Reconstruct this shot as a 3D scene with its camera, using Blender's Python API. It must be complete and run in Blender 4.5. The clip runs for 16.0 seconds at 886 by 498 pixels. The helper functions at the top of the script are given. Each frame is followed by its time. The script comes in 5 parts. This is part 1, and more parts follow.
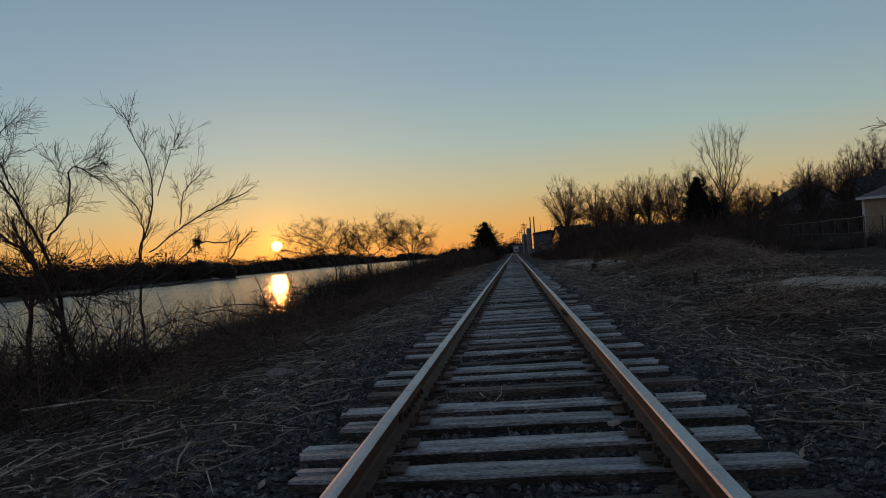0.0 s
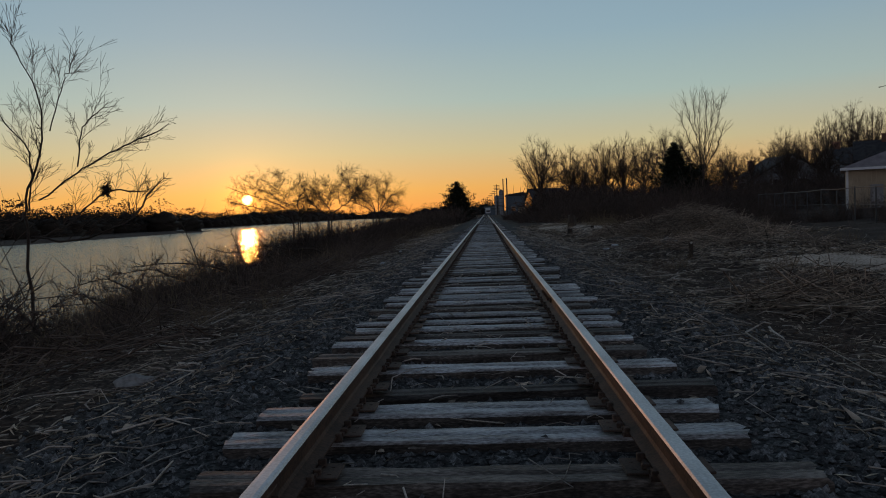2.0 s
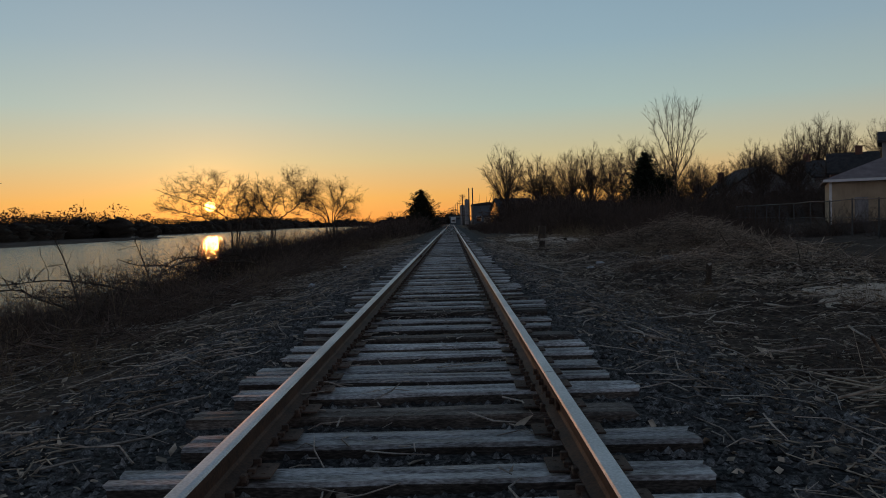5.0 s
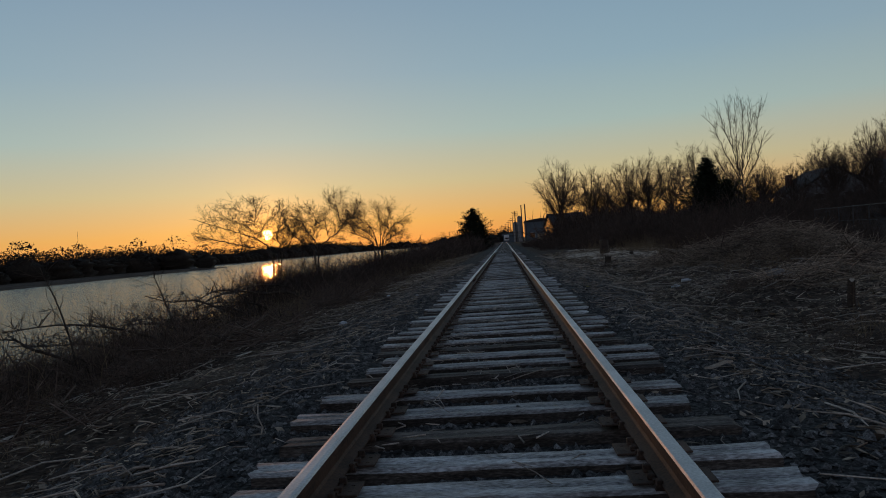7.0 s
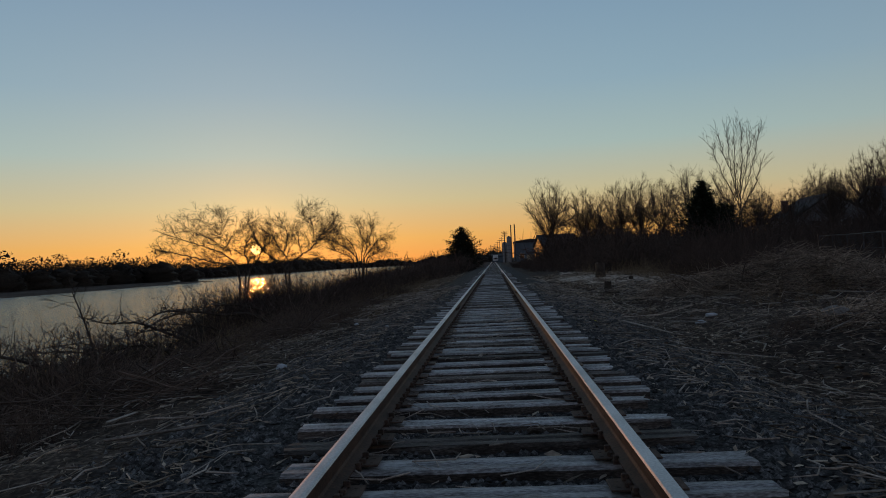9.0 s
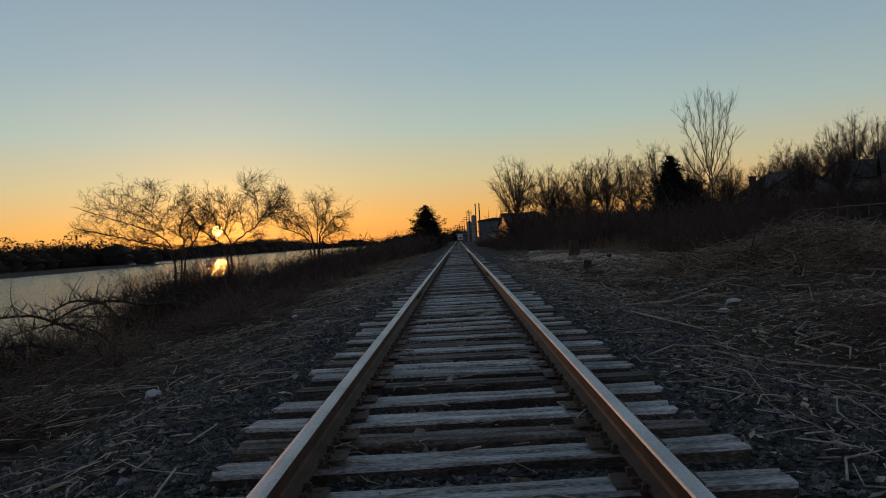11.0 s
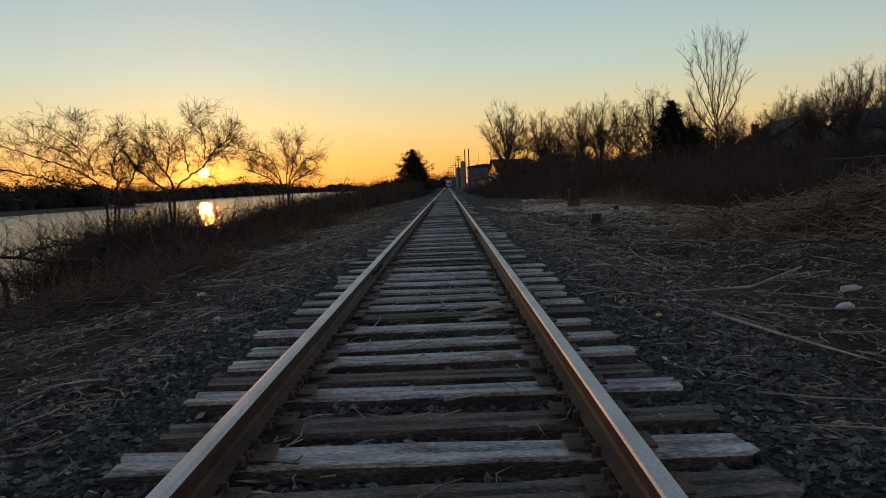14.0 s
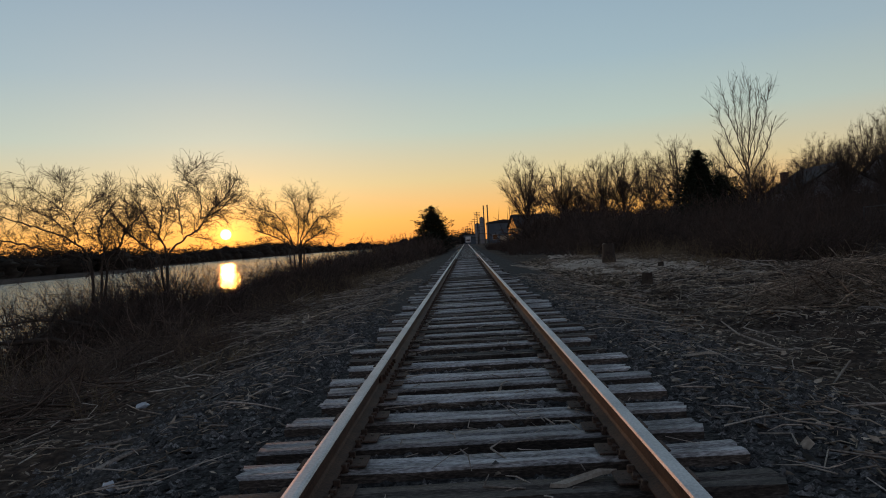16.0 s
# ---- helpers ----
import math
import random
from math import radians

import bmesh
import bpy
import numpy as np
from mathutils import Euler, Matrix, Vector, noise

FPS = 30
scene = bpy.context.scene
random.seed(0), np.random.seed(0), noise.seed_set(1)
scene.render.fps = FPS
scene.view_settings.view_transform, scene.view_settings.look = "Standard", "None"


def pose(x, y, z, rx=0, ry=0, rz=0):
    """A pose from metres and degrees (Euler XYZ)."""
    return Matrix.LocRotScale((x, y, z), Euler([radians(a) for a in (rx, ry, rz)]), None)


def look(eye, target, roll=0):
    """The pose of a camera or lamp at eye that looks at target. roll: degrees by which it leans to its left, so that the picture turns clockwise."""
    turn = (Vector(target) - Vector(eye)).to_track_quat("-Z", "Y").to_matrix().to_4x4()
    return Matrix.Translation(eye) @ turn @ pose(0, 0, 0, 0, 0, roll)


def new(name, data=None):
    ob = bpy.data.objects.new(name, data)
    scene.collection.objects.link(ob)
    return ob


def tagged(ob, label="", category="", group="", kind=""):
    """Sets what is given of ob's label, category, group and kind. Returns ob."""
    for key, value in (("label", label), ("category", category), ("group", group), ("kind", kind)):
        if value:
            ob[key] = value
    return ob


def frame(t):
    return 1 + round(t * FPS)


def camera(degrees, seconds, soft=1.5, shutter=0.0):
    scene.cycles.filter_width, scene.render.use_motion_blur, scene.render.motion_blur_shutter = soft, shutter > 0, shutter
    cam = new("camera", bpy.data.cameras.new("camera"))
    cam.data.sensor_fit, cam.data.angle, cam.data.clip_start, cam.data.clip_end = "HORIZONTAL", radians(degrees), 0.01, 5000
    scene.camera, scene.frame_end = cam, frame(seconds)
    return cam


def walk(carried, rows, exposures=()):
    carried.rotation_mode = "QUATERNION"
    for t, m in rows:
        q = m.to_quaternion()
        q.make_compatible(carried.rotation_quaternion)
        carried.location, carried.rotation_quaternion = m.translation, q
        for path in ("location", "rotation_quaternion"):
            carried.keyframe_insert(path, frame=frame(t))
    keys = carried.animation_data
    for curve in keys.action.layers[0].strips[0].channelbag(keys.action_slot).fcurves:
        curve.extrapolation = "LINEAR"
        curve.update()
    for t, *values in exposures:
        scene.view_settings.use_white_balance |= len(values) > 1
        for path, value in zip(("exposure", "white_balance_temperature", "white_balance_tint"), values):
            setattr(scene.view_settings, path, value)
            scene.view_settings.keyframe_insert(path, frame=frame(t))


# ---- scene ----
cam = camera(62.5, 16.0, soft=1.0)
PATH = [
    (0, (0.034, -2.608, 1.08), (-0.159, -0.618, 1.098), -4.0),
    (0.5, (0.054, -1.875, 1.091), (-0.048, 0.122, 1.094), -2.8),
    (1, (0.07, -1.187, 1.092), (0.013, 0.812, 1.069), -2.3),
    (1.5, (0.089, -0.465, 1.071), (0.02, 1.533, 1.003), -2.3),
    (2, (0.061, 0.231, 1.083), (-0.06, 2.225, 0.986), -2.2),
    (2.5, (0.051, 0.97, 1.07), (0.007, 2.967, 0.963), -1.3),
    (3, (0.009, 1.693, 1.075), (0.025, 3.69, 0.965), -0.6),
    (5.5, (0.226, 5.164, 1.068), (0.161, 7.162, 1.024), -2.4),
    (6, (0.2, 5.868, 1.084), (0.073, 7.864, 1.068), -2.9),
    (6.5, (0.146, 6.54, 1.075), (0.006, 8.535, 1.054), -3.5),
    (7, (0.123, 7.226, 1.069), (-0.047, 9.219, 1.054), -4.0),
    (7.5, (0.108, 7.882, 1.088), (-0.05, 9.876, 1.06), -3.1),
    (8, (0.142, 8.605, 1.082), (0.005, 10.6, 1.083), -3.1),
    (8.5, (0.124, 9.377, 1.102), (-0.018, 11.372, 1.141), -2.7),
    (11, (0.011, 13.249, 1.031), (-0.032, 15.249, 1.005), -3.2),
    (11.5, (0.02, 13.894, 1.023), (0.011, 15.893, 0.978), -3.2),
    (12, (0.039, 14.517, 1.025), (0.029, 16.515, 0.94), -3.1),
    (12.5, (0.07, 15.214, 1.047), (0.007, 17.21, 0.934), -3.3),
    (13, (0.082, 15.889, 1.045), (-0.023, 17.882, 0.916), -3.4),
    (13.5, (0.102, 16.618, 1.046), (-0.01, 18.61, 0.915), -3.4),
    (14, (0.15, 17.33, 1.051), (0.132, 19.323, 0.876), -2.3),
    (14.5, (0.183, 18.034, 1.073), (0.185, 20.026, 0.892), -2.2),
    (15, (0.138, 18.724, 1.093), (0.139, 20.718, 0.93), -2.2),
    (15.5, (0.078, 19.371, 1.115), (0.022, 21.369, 1.033), -3.2),
    (16, (-0.015, 20.048, 1.097), (-0.079, 22.047, 1.079), -3.5),
]
walk(cam, [(t, look(eye, target, roll)) for t, eye, target, roll in PATH],
     [(0.0, -0.15, 6050, 10), (3.0, 0.0, 6200, 10), (5.5, 0.0, 6200, 10), (7.0, -0.1, 6050, 10), (8.5, -0.1, 5950, 10), (11.0, 0.05, 6350, 10), (12.5, 0.15, 6550, 10), (13.5, 0.25, 6650, 10), (14.5, 0.46, 6950, 13), (15.2, 0.46, 6950, 13), (16.0, 0.24, 6550, 13)])

# ---- light ----
SUN_AZ, SUN_EL = -18.3, 1.58
G = math.tan(radians(0.05))
sun_dir = Vector((math.sin(radians(SUN_AZ)) * math.cos(radians(SUN_EL)), math.cos(radians(SUN_AZ)) * math.cos(radians(SUN_EL)), math.sin(radians(SUN_EL))))
world = bpy.data.worlds.new("dawn_sky")
scene.world = world
world.use_nodes = True
wn, wl = world.node_tree.nodes, world.node_tree.links
wn.clear()
sky = wn.new("ShaderNodeTexSky")
sky.sky_type = "NISHITA"
sky.sun_disc = False
sky.sun_elevation = radians(2.2)
sky.sun_rotation = radians(SUN_AZ)
sky.air_density, sky.dust_density, sky.ozone_density = 1.0, 0.6, 2.0
back = wn.new("ShaderNodeBackground")
back.inputs[1].default_value = 0.012
wl.new(sky.outputs[0], back.inputs[0])
# the sun's disc and the aureole round it
tc = wn.new("ShaderNodeTexCoord")
dot = wn.new("ShaderNodeVectorMath")
dot.operation = "DOT_PRODUCT"
dot.inputs[1].default_value = sun_dir
wl.new(tc.outputs["Generated"], dot.inputs[0])
arc = wn.new("ShaderNodeMath")
arc.operation = "ARCCOSINE"
arc.use_clamp = False
wl.new(dot.outputs["Value"], arc.inputs[0])


def glow(width, power, colour, strength):
    m = wn.new("ShaderNodeMath")
    m.operation = "DIVIDE"
    m.inputs[1].default_value = -radians(width)
    wl.new(arc.outputs[0], m.inputs[0])
    p = wn.new("ShaderNodeMath")
    p.operation = "MULTIPLY"
    p.inputs[1].default_value = 1.0
    wl.new(m.outputs[0], p.inputs[0])
    e = wn.new("ShaderNodeMath")
    e.operation = "EXPONENT"
    wl.new(p.outputs[0], e.inputs[0])
    s = wn.new("ShaderNodeMath")
    s.operation = "MULTIPLY"
    s.inputs[1].default_value = strength
    wl.new(e.outputs[0], s.inputs[0])
    b = wn.new("ShaderNodeBackground")
    b.inputs[0].default_value = (*colour, 1)
    wl.new(s.outputs[0], b.inputs[1])
    return b


# the clear dawn sky: warm band at the horizon, pale blue above, deeper overhead and towards the west
sep_w = wn.new("ShaderNodeSeparateXYZ")
wl.new(tc.outputs["Generated"], sep_w.inputs[0])


def sky_ramp(stops):
    r = wn.new("ShaderNodeValToRGB")
    e = r.color_ramp.elements
    e[0].position, e[0].color = stops[0][0], (*stops[0][1], 1)
    e[1].position, e[1].color = stops[-1][0], (*stops[-1][1], 1)
    for p, c in stops[1:-1]:
        e.new(p).color = (*c, 1)
    wl.new(sep_w.outputs[2], r.inputs[0])
    return r


east = sky_ramp([(0.0, (0.80, 0.27, 0.055)), (0.035, (0.76, 0.38, 0.095)), (0.085, (0.57, 0.47, 0.245)), (0.15, (0.38, 0.465, 0.405)), (0.23, (0.28, 0.39, 0.43)), (0.34, (0.215, 0.32, 0.40)), (0.6, (0.085, 0.12, 0.165)), (1.0, (0.05, 0.07, 0.10))])
west = sky_ramp([(0.0, (0.32, 0.27, 0.30)), (0.12, (0.34, 0.30, 0.32)), (0.3, (0.20, 0.21, 0.25)), (0.6, (0.085, 0.12, 0.165)), (1.0, (0.05, 0.07, 0.10))])
facing = wn.new("ShaderNodeMapRange")
facing.inputs["From Min"].default_value, facing.inputs["From Max"].default_value = -0.3, 0.85
wl.new(dot.outputs["Value"], facing.inputs["Value"])
blend = wn.new("ShaderNodeMix")
blend.data_type = "RGBA"
wl.new(facing.outputs[0], blend.inputs[0])
wl.new(west.outputs[0], blend.inputs[6])
wl.new(east.outputs[0], blend.inputs[7])
clear = wn.new("ShaderNodeBackground")
clear.inputs[1].default_value = 1.0
wl.new(blend.outputs[2], clear.inputs[0])

disc_on = wn.new("ShaderNodeMapRange")
disc_on.inputs["From Min"].default_value = radians(0.42)
disc_on.inputs["From Max"].default_value = radians(0.32)
wl.new(arc.outputs[0], disc_on.inputs["Value"])
disc_s = wn.new("ShaderNodeMath")
disc_s.operation = "MULTIPLY"
disc_s.inputs[1].default_value = 9.0
wl.new(disc_on.outputs[0], disc_s.inputs[0])
disc = wn.new("ShaderNodeBackground")
disc.inputs[0].default_value = (1.0, 0.55, 0.16, 1)
wl.new(disc_s.outputs[0], disc.inputs[1])


def plus(a, b):
    n = wn.new("ShaderNodeAddShader")
    wl.new(a.outputs[0], n.inputs[0])
    wl.new(b.outputs[0], n.inputs[1])
    return n


total = plus(plus(plus(back, clear), disc), plus(glow(1.1, 1, (1.0, 0.36, 0.03), 1.2), glow(10.0, 1, (1.0, 0.50, 0.14), 0.20)))
out = wn.new("ShaderNodeOutputWorld")
wl.new(total.outputs[0], out.inputs[0])

sun = new("sun", bpy.data.lights.new("sun", "SUN"))
sun.data.energy, sun.data.angle, sun.data.color = 0.14, radians(1.0), (1.0, 0.32, 0.07)
lamp_dir = Vector((math.sin(radians(SUN_AZ)), math.cos(radians(SUN_AZ)), math.tan(radians(1.6))))
sun.matrix_world = look(lamp_dir * 300, (0, 0, 0))


# ---- materials ----
def material(name, colours, rough=0.85, scale=6.0, fine=60.0, bump=0.3, dist=0.02, metal=0.0, by="", spread=0.25, spec=0.3, along=1.0):
    """A surface of two or three colours mixed by broad and fine noise; by: extra variation per object or per island."""
    m = bpy.data.materials.new(name)
    m.use_nodes = True
    n, l = m.node_tree.nodes, m.node_tree.links
    bsdf = n["Principled BSDF"]
    bsdf.inputs["Roughness"].default_value = rough
    bsdf.inputs["Metallic"].default_value = metal
    bsdf.inputs["Specular IOR Level"].default_value = spec
    co = n.new("ShaderNodeTexCoord")
    broad = n.new("ShaderNodeTexNoise")
    broad.inputs["Scale"].default_value = scale
    broad.inputs["Detail"].default_value = 6
    small = n.new("ShaderNodeTexNoise")
    small.inputs["Scale"].default_value = fine
    small.inputs["Detail"].default_value = 4
    mp = n.new("ShaderNodeMapping")
    mp.inputs["Scale"].default_value = (along, 1, 1)
    l.new(co.outputs["Object"], mp.inputs["Vector"])
    for t in (broad, small):
        l.new(mp.outputs[0], t.inputs["Vector"])
    add = n.new("ShaderNodeMath")
    add.operation = "ADD"
    l.new(broad.outputs[0], add.inputs[0])
    l.new(small.outputs[0], add.inputs[1])
    half = n.new("ShaderNodeMath")
    half.operation = "MULTIPLY"
    half.inputs[1].default_value = 0.5
    l.new(add.outputs[0], half.inputs[0])
    ramp = n.new("ShaderNodeValToRGB")
    stops = ramp.color_ramp.elements
    stops[0].position, stops[1].position = 0.38, 0.62
    stops[0].color, stops[1].color = (*colours[0], 1), (*colours[-1], 1)
    if len(colours) > 2:
        stops.new(0.5).color = (*colours[1], 1)
    l.new(half.outputs[0], ramp.inputs[0])
    colour = ramp.outputs[0]
    if by:
        src = n.new("ShaderNodeObjectInfo" if by == "object" else "ShaderNodeNewGeometry")
        value = src.outputs["Random" if by == "object" else "Random Per Island"]
        mr = n.new("ShaderNodeMapRange")
        mr.inputs["To Min"].default_value, mr.inputs["To Max"].default_value = 1 - spread, 1 + spread
        l.new(value, mr.inputs["Value"])
        hsv = n.new("ShaderNodeHueSaturation")
        l.new(colour, hsv.inputs["Color"])
        l.new(mr.outputs[0], hsv.inputs["Value"])
        colour = hsv.outputs[0]
    l.new(colour, bsdf.inputs["Base Color"])
    if bump:
        b = n.new("ShaderNodeBump")
        b.inputs["Strength"].default_value, b.inputs["Distance"].default_value = bump, dist
        l.new(half.outputs[0], b.inputs["Height"])
        l.new(b.outputs[0], bsdf.inputs["Normal"])
    return m


BARK = material("bark", [(0.035, 0.026, 0.02), (0.09, 0.07, 0.055)], 0.9, 3, 40, 0.4)
TWIG = material("twig", [(0.05, 0.033, 0.024), (0.10, 0.07, 0.05)], 0.9, 2, 30, 0.0)
THICKET = material("thicket_twig", [(0.045, 0.031, 0.025), (0.12, 0.084, 0.066)], 0.95, 0.6, 8, 0.0, by="island", spread=0.55)
BRAMBLE = material("bramble", [(0.08, 0.055, 0.042), (0.19, 0.136, 0.104)], 0.95, 0.6, 8, 0.0, by="island", spread=0.55)
BRUSH = material("cut_brush", [(0.10, 0.07, 0.052), (0.48, 0.38, 0.285)], 0.9, 0.7, 14, 0.0, by="island", spread=0.7)
REED = material("reed", [(0.14, 0.10, 0.06), (0.30, 0.22, 0.13)], 0.9, 0.5, 9, 0.0, by="island", spread=0.5)
STRAW = material("straw", [(0.085, 0.06, 0.043), (0.48, 0.39, 0.295)], 0.85, 0.7, 14, 0.0, by="island", spread=0.85)
DEADWOOD = material("deadwood", [(0.22, 0.18, 0.15), (0.60, 0.52, 0.44)], 0.85, 4, 50, 0.3, by="island", spread=0.4)
FIR = material("fir_needles", [(0.012, 0.02, 0.012), (0.035, 0.045, 0.025)], 0.9, 1, 12, 0.0)
WOODS = material("far_wood_leaf", [(0.02, 0.018, 0.015), (0.05, 0.04, 0.03)], 0.95, 0.1, 2, 0.0)
STONE = material("ballast_stone", [(0.036, 0.032, 0.030), (0.085, 0.079, 0.075), (0.21, 0.197, 0.188)], 0.85, 9, 90, 0.3, 0.004, by="island", spread=0.75)
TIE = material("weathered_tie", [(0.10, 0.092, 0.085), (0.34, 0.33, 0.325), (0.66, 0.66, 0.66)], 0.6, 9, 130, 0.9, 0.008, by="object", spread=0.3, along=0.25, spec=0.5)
# dark creosoted ties; also the shade painted on the sides of pale ties
DARKTIE = material("creosoted_tie_and_side_shade", [(0.028, 0.022, 0.018), (0.085, 0.068, 0.056), (0.21, 0.175, 0.15)], 0.7, 9, 130, 0.9, 0.008, by="object", spread=0.4, along=0.25, spec=0.4)
RUST = material("rusty_rail", [(0.04, 0.023, 0.016), (0.12, 0.066, 0.042)], 0.7, 5, 70, 0.3, 0.003, metal=0.3, spec=0.4)
STEEL = material("worn_steel", [(0.42, 0.43, 0.45), (0.66, 0.67, 0.69)], 0.48, 2, 90, 0.05, 0.001, metal=0.7)
PLATE = material("rusty_plate", [(0.05, 0.035, 0.028), (0.14, 0.09, 0.065)], 0.75, 9, 90, 0.4, 0.004, metal=0.2, by="object")
ROOF = material("grey_shingles", [(0.16, 0.13, 0.13), (0.27, 0.23, 0.23)], 0.85, 2, 25, 0.3)
DARKROOF = material("dark_roof", [(0.03, 0.03, 0.033), (0.07, 0.065, 0.065)], 0.85, 2, 25, 0.3)
YELLOW = material("yellow_siding", [(0.36, 0.28, 0.19), (0.48, 0.38, 0.26)], 0.75, 1.5, 20, 0.1)
GREYWALL = material("grey_siding", [(0.24, 0.23, 0.23), (0.34, 0.33, 0.33)], 0.8, 1, 20, 0.1)
# glossy siding with the orange of dawn light mixed into its base colour
METALWALL = material("dawn_tinted_metal_siding", [(0.72, 0.50, 0.26), (0.82, 0.60, 0.34)], 0.24, 0.5, 9, 0.05, metal=0.9)
BLUEWALL = material("blue_grey_siding", [(0.10, 0.125, 0.15), (0.15, 0.18, 0.205)], 0.8, 0.5, 9, 0.1)
WHITE = material("white_paint", [(0.62, 0.62, 0.62), (0.78, 0.78, 0.77)], 0.7, 3, 30, 0.1)
METAL = material("galvanised_metal", [(0.06, 0.06, 0.06), (0.13, 0.13, 0.13)], 0.6, 4, 40, 0.1, metal=0.5)
POLE = material("pole_wood", [(0.05, 0.04, 0.035), (0.12, 0.10, 0.08)], 0.9, 2, 20, 0.2)
BRICK = material("old_brick", [(0.14, 0.07, 0.05), (0.24, 0.12, 0.09)], 0.9, 3, 30, 0.3)
LITTER = material("pale_plastic", [(0.45, 0.48, 0.52), (0.65, 0.68, 0.72)], 0.5, 9, 60, 0.3)
ROCK = material("granite", [(0.16, 0.15, 0.14), (0.34, 0.32, 0.30)], 0.85, 3, 30, 0.5)
CHIP = material("split_wood", [(0.32, 0.27, 0.215), (0.52, 0.45, 0.37)], 0.8, 6, 60, 0.3)


def glass_material():
    m = bpy.data.materials.new("window_glass")
    m.use_nodes = True
    b = m.node_tree.nodes["Principled BSDF"]
    b.inputs["Base Color"].default_value = (0.02, 0.02, 0.025, 1)
    b.inputs["Roughness"].default_value = 0.06
    b.inputs["Specular IOR Level"].default_value = 0.8
    return m


GLASS = glass_material()


def water_material():
    m = bpy.data.materials.new("river_water")
    m.use_nodes = True
    n, l = m.node_tree.nodes, m.node_tree.links
    b = n["Principled BSDF"]
    b.inputs["Base Color"].default_value = (0.02, 0.028, 0.03, 1)
    b.inputs["Roughness"].default_value = 0.13
    b.inputs["IOR"].default_value = 1.33
    co = n.new("ShaderNodeTexCoord")
    w = n.new("ShaderNodeTexNoise")
    w.inputs["Scale"].default_value = 2.2
    w.inputs["Detail"].default_value = 5
    l.new(co.outputs["Object"], w.inputs["Vector"])
    bp = n.new("ShaderNodeBump")
    bp.inputs["Strength"].default_value, bp.inputs["Distance"].default_value = 1.0, 0.17
    l.new(w.outputs[0], bp.inputs["Height"])
    l.new(bp.outputs[0], b.inputs["Normal"])
    return m


WATER = water_material()


def ground_material():
    """Dark ballast grit along the track, dry straw-littered earth beside it, marsh beyond."""
    m = bpy.data.materials.new("ground_earth")
    m.use_nodes = True
    n, l = m.node_tree.nodes, m.node_tree.links
    b = n["Principled BSDF"]
    b.inputs["Roughness"].default_value = 0.95
    b.inputs["Specular IOR Level"].default_value = 0.15
    co = n.new("ShaderNodeTexCoord")

    def noise_tex(scale, detail=6, stretch=None):
        t = n.new("ShaderNodeTexNoise")
        t.inputs["Scale"].default_value, t.inputs["Detail"].default_value = scale, detail
        l.new(co.outputs["Object"], t.inputs["Vector"])
        return t.outputs[0]

    def ramp(src, stops):
        r = n.new("ShaderNodeValToRGB")
        e = r.color_ramp.elements
        e[0].position, e[0].color = stops[0][0], (*stops[0][1], 1)
        e[1].position, e[1].color = stops[-1][0], (*stops[-1][1], 1)
        for p, c in stops[1:-1]:
            e.new(p).color = (*c, 1)
        l.new(src, r.inputs[0])
        return r.outputs[0]

    def mix(f, a, c):
        x = n.new("ShaderNodeMix")
        x.data_type = "RGBA"
        l.new(f, x.inputs[0])
        l.new(a, x.inputs[6])
        l.new(c, x.inputs[7])
        return x.outputs[2]

    earth = ramp(noise_tex(14, 8), [(0.35, (0.016, 0.0105, 0.008)), (0.5, (0.046, 0.030, 0.022)), (0.68, (0.12, 0.084, 0.062))])
    straw = ramp(noise_tex(22, 8), [(0.32, (0.022, 0.015, 0.011)), (0.5, (0.072, 0.051, 0.039)), (0.66, (0.22, 0.17, 0.13))])
    patch = ramp(noise_tex(0.35, 5), [(0.47, (0, 0, 0)), (0.60, (1, 1, 1))])
    dry = mix(patch, earth, straw)
    grit = ramp(noise_tex(32, 6), [(0.35, (0.020, 0.019, 0.018)), (0.5, (0.052, 0.050, 0.048)), (0.66, (0.13, 0.125, 0.12))])
    sep = n.new("ShaderNodeSeparateXYZ")
    l.new(co.outputs["Object"], sep.inputs[0])
    ab = n.new("ShaderNodeMath")
    ab.operation = "ABSOLUTE"
    l.new(sep.outputs[0], ab.inputs[0])
    ad = n.new("ShaderNodeMath")
    ad.operation = "ADD"
    l.new(ab.outputs[0], ad.inputs[0])
    l.new(noise_tex(1.2, 5), ad.inputs[1])
    mr = n.new("ShaderNodeMapRange")
    mr.inputs["From Min"].default_value, mr.inputs["From Max"].default_value = 2.7, 3.4
    l.new(ad.outputs[0], mr.inputs["Value"])
    l.new(mix(mr.outputs[0], grit, dry), b.inputs["Base Color"])
    bp = n.new("ShaderNodeBump")
    bp.inputs["Strength"].default_value, bp.inputs["Distance"].default_value = 0.7, 0.03
    l.new(noise_tex(30, 8), bp.inputs["Height"])
    l.new(bp.outputs[0], b.inputs["Normal"])
    return m


GROUND = ground_material()


# ---- helpers for meshes ----
def track_z(y):
    y = np.asarray(y, float)
    return -G * np.clip(y, -1500, 330)


def wave(x, y, s, k=0):
    """Smooth broad unevenness between about -1 and 1."""
    return (np.sin(x * s * 1.7 + 1.3 * k) * np.cos(y * s * 1.1 + 0.7 * k) + np.sin((x * 0.6 + y) * s * 2.3 + k) * 0.6 + np.sin((x - 0.8 * y) * s * 3.9 + 2 * k) * 0.35) / 1.95


WATER_Z = -1.9


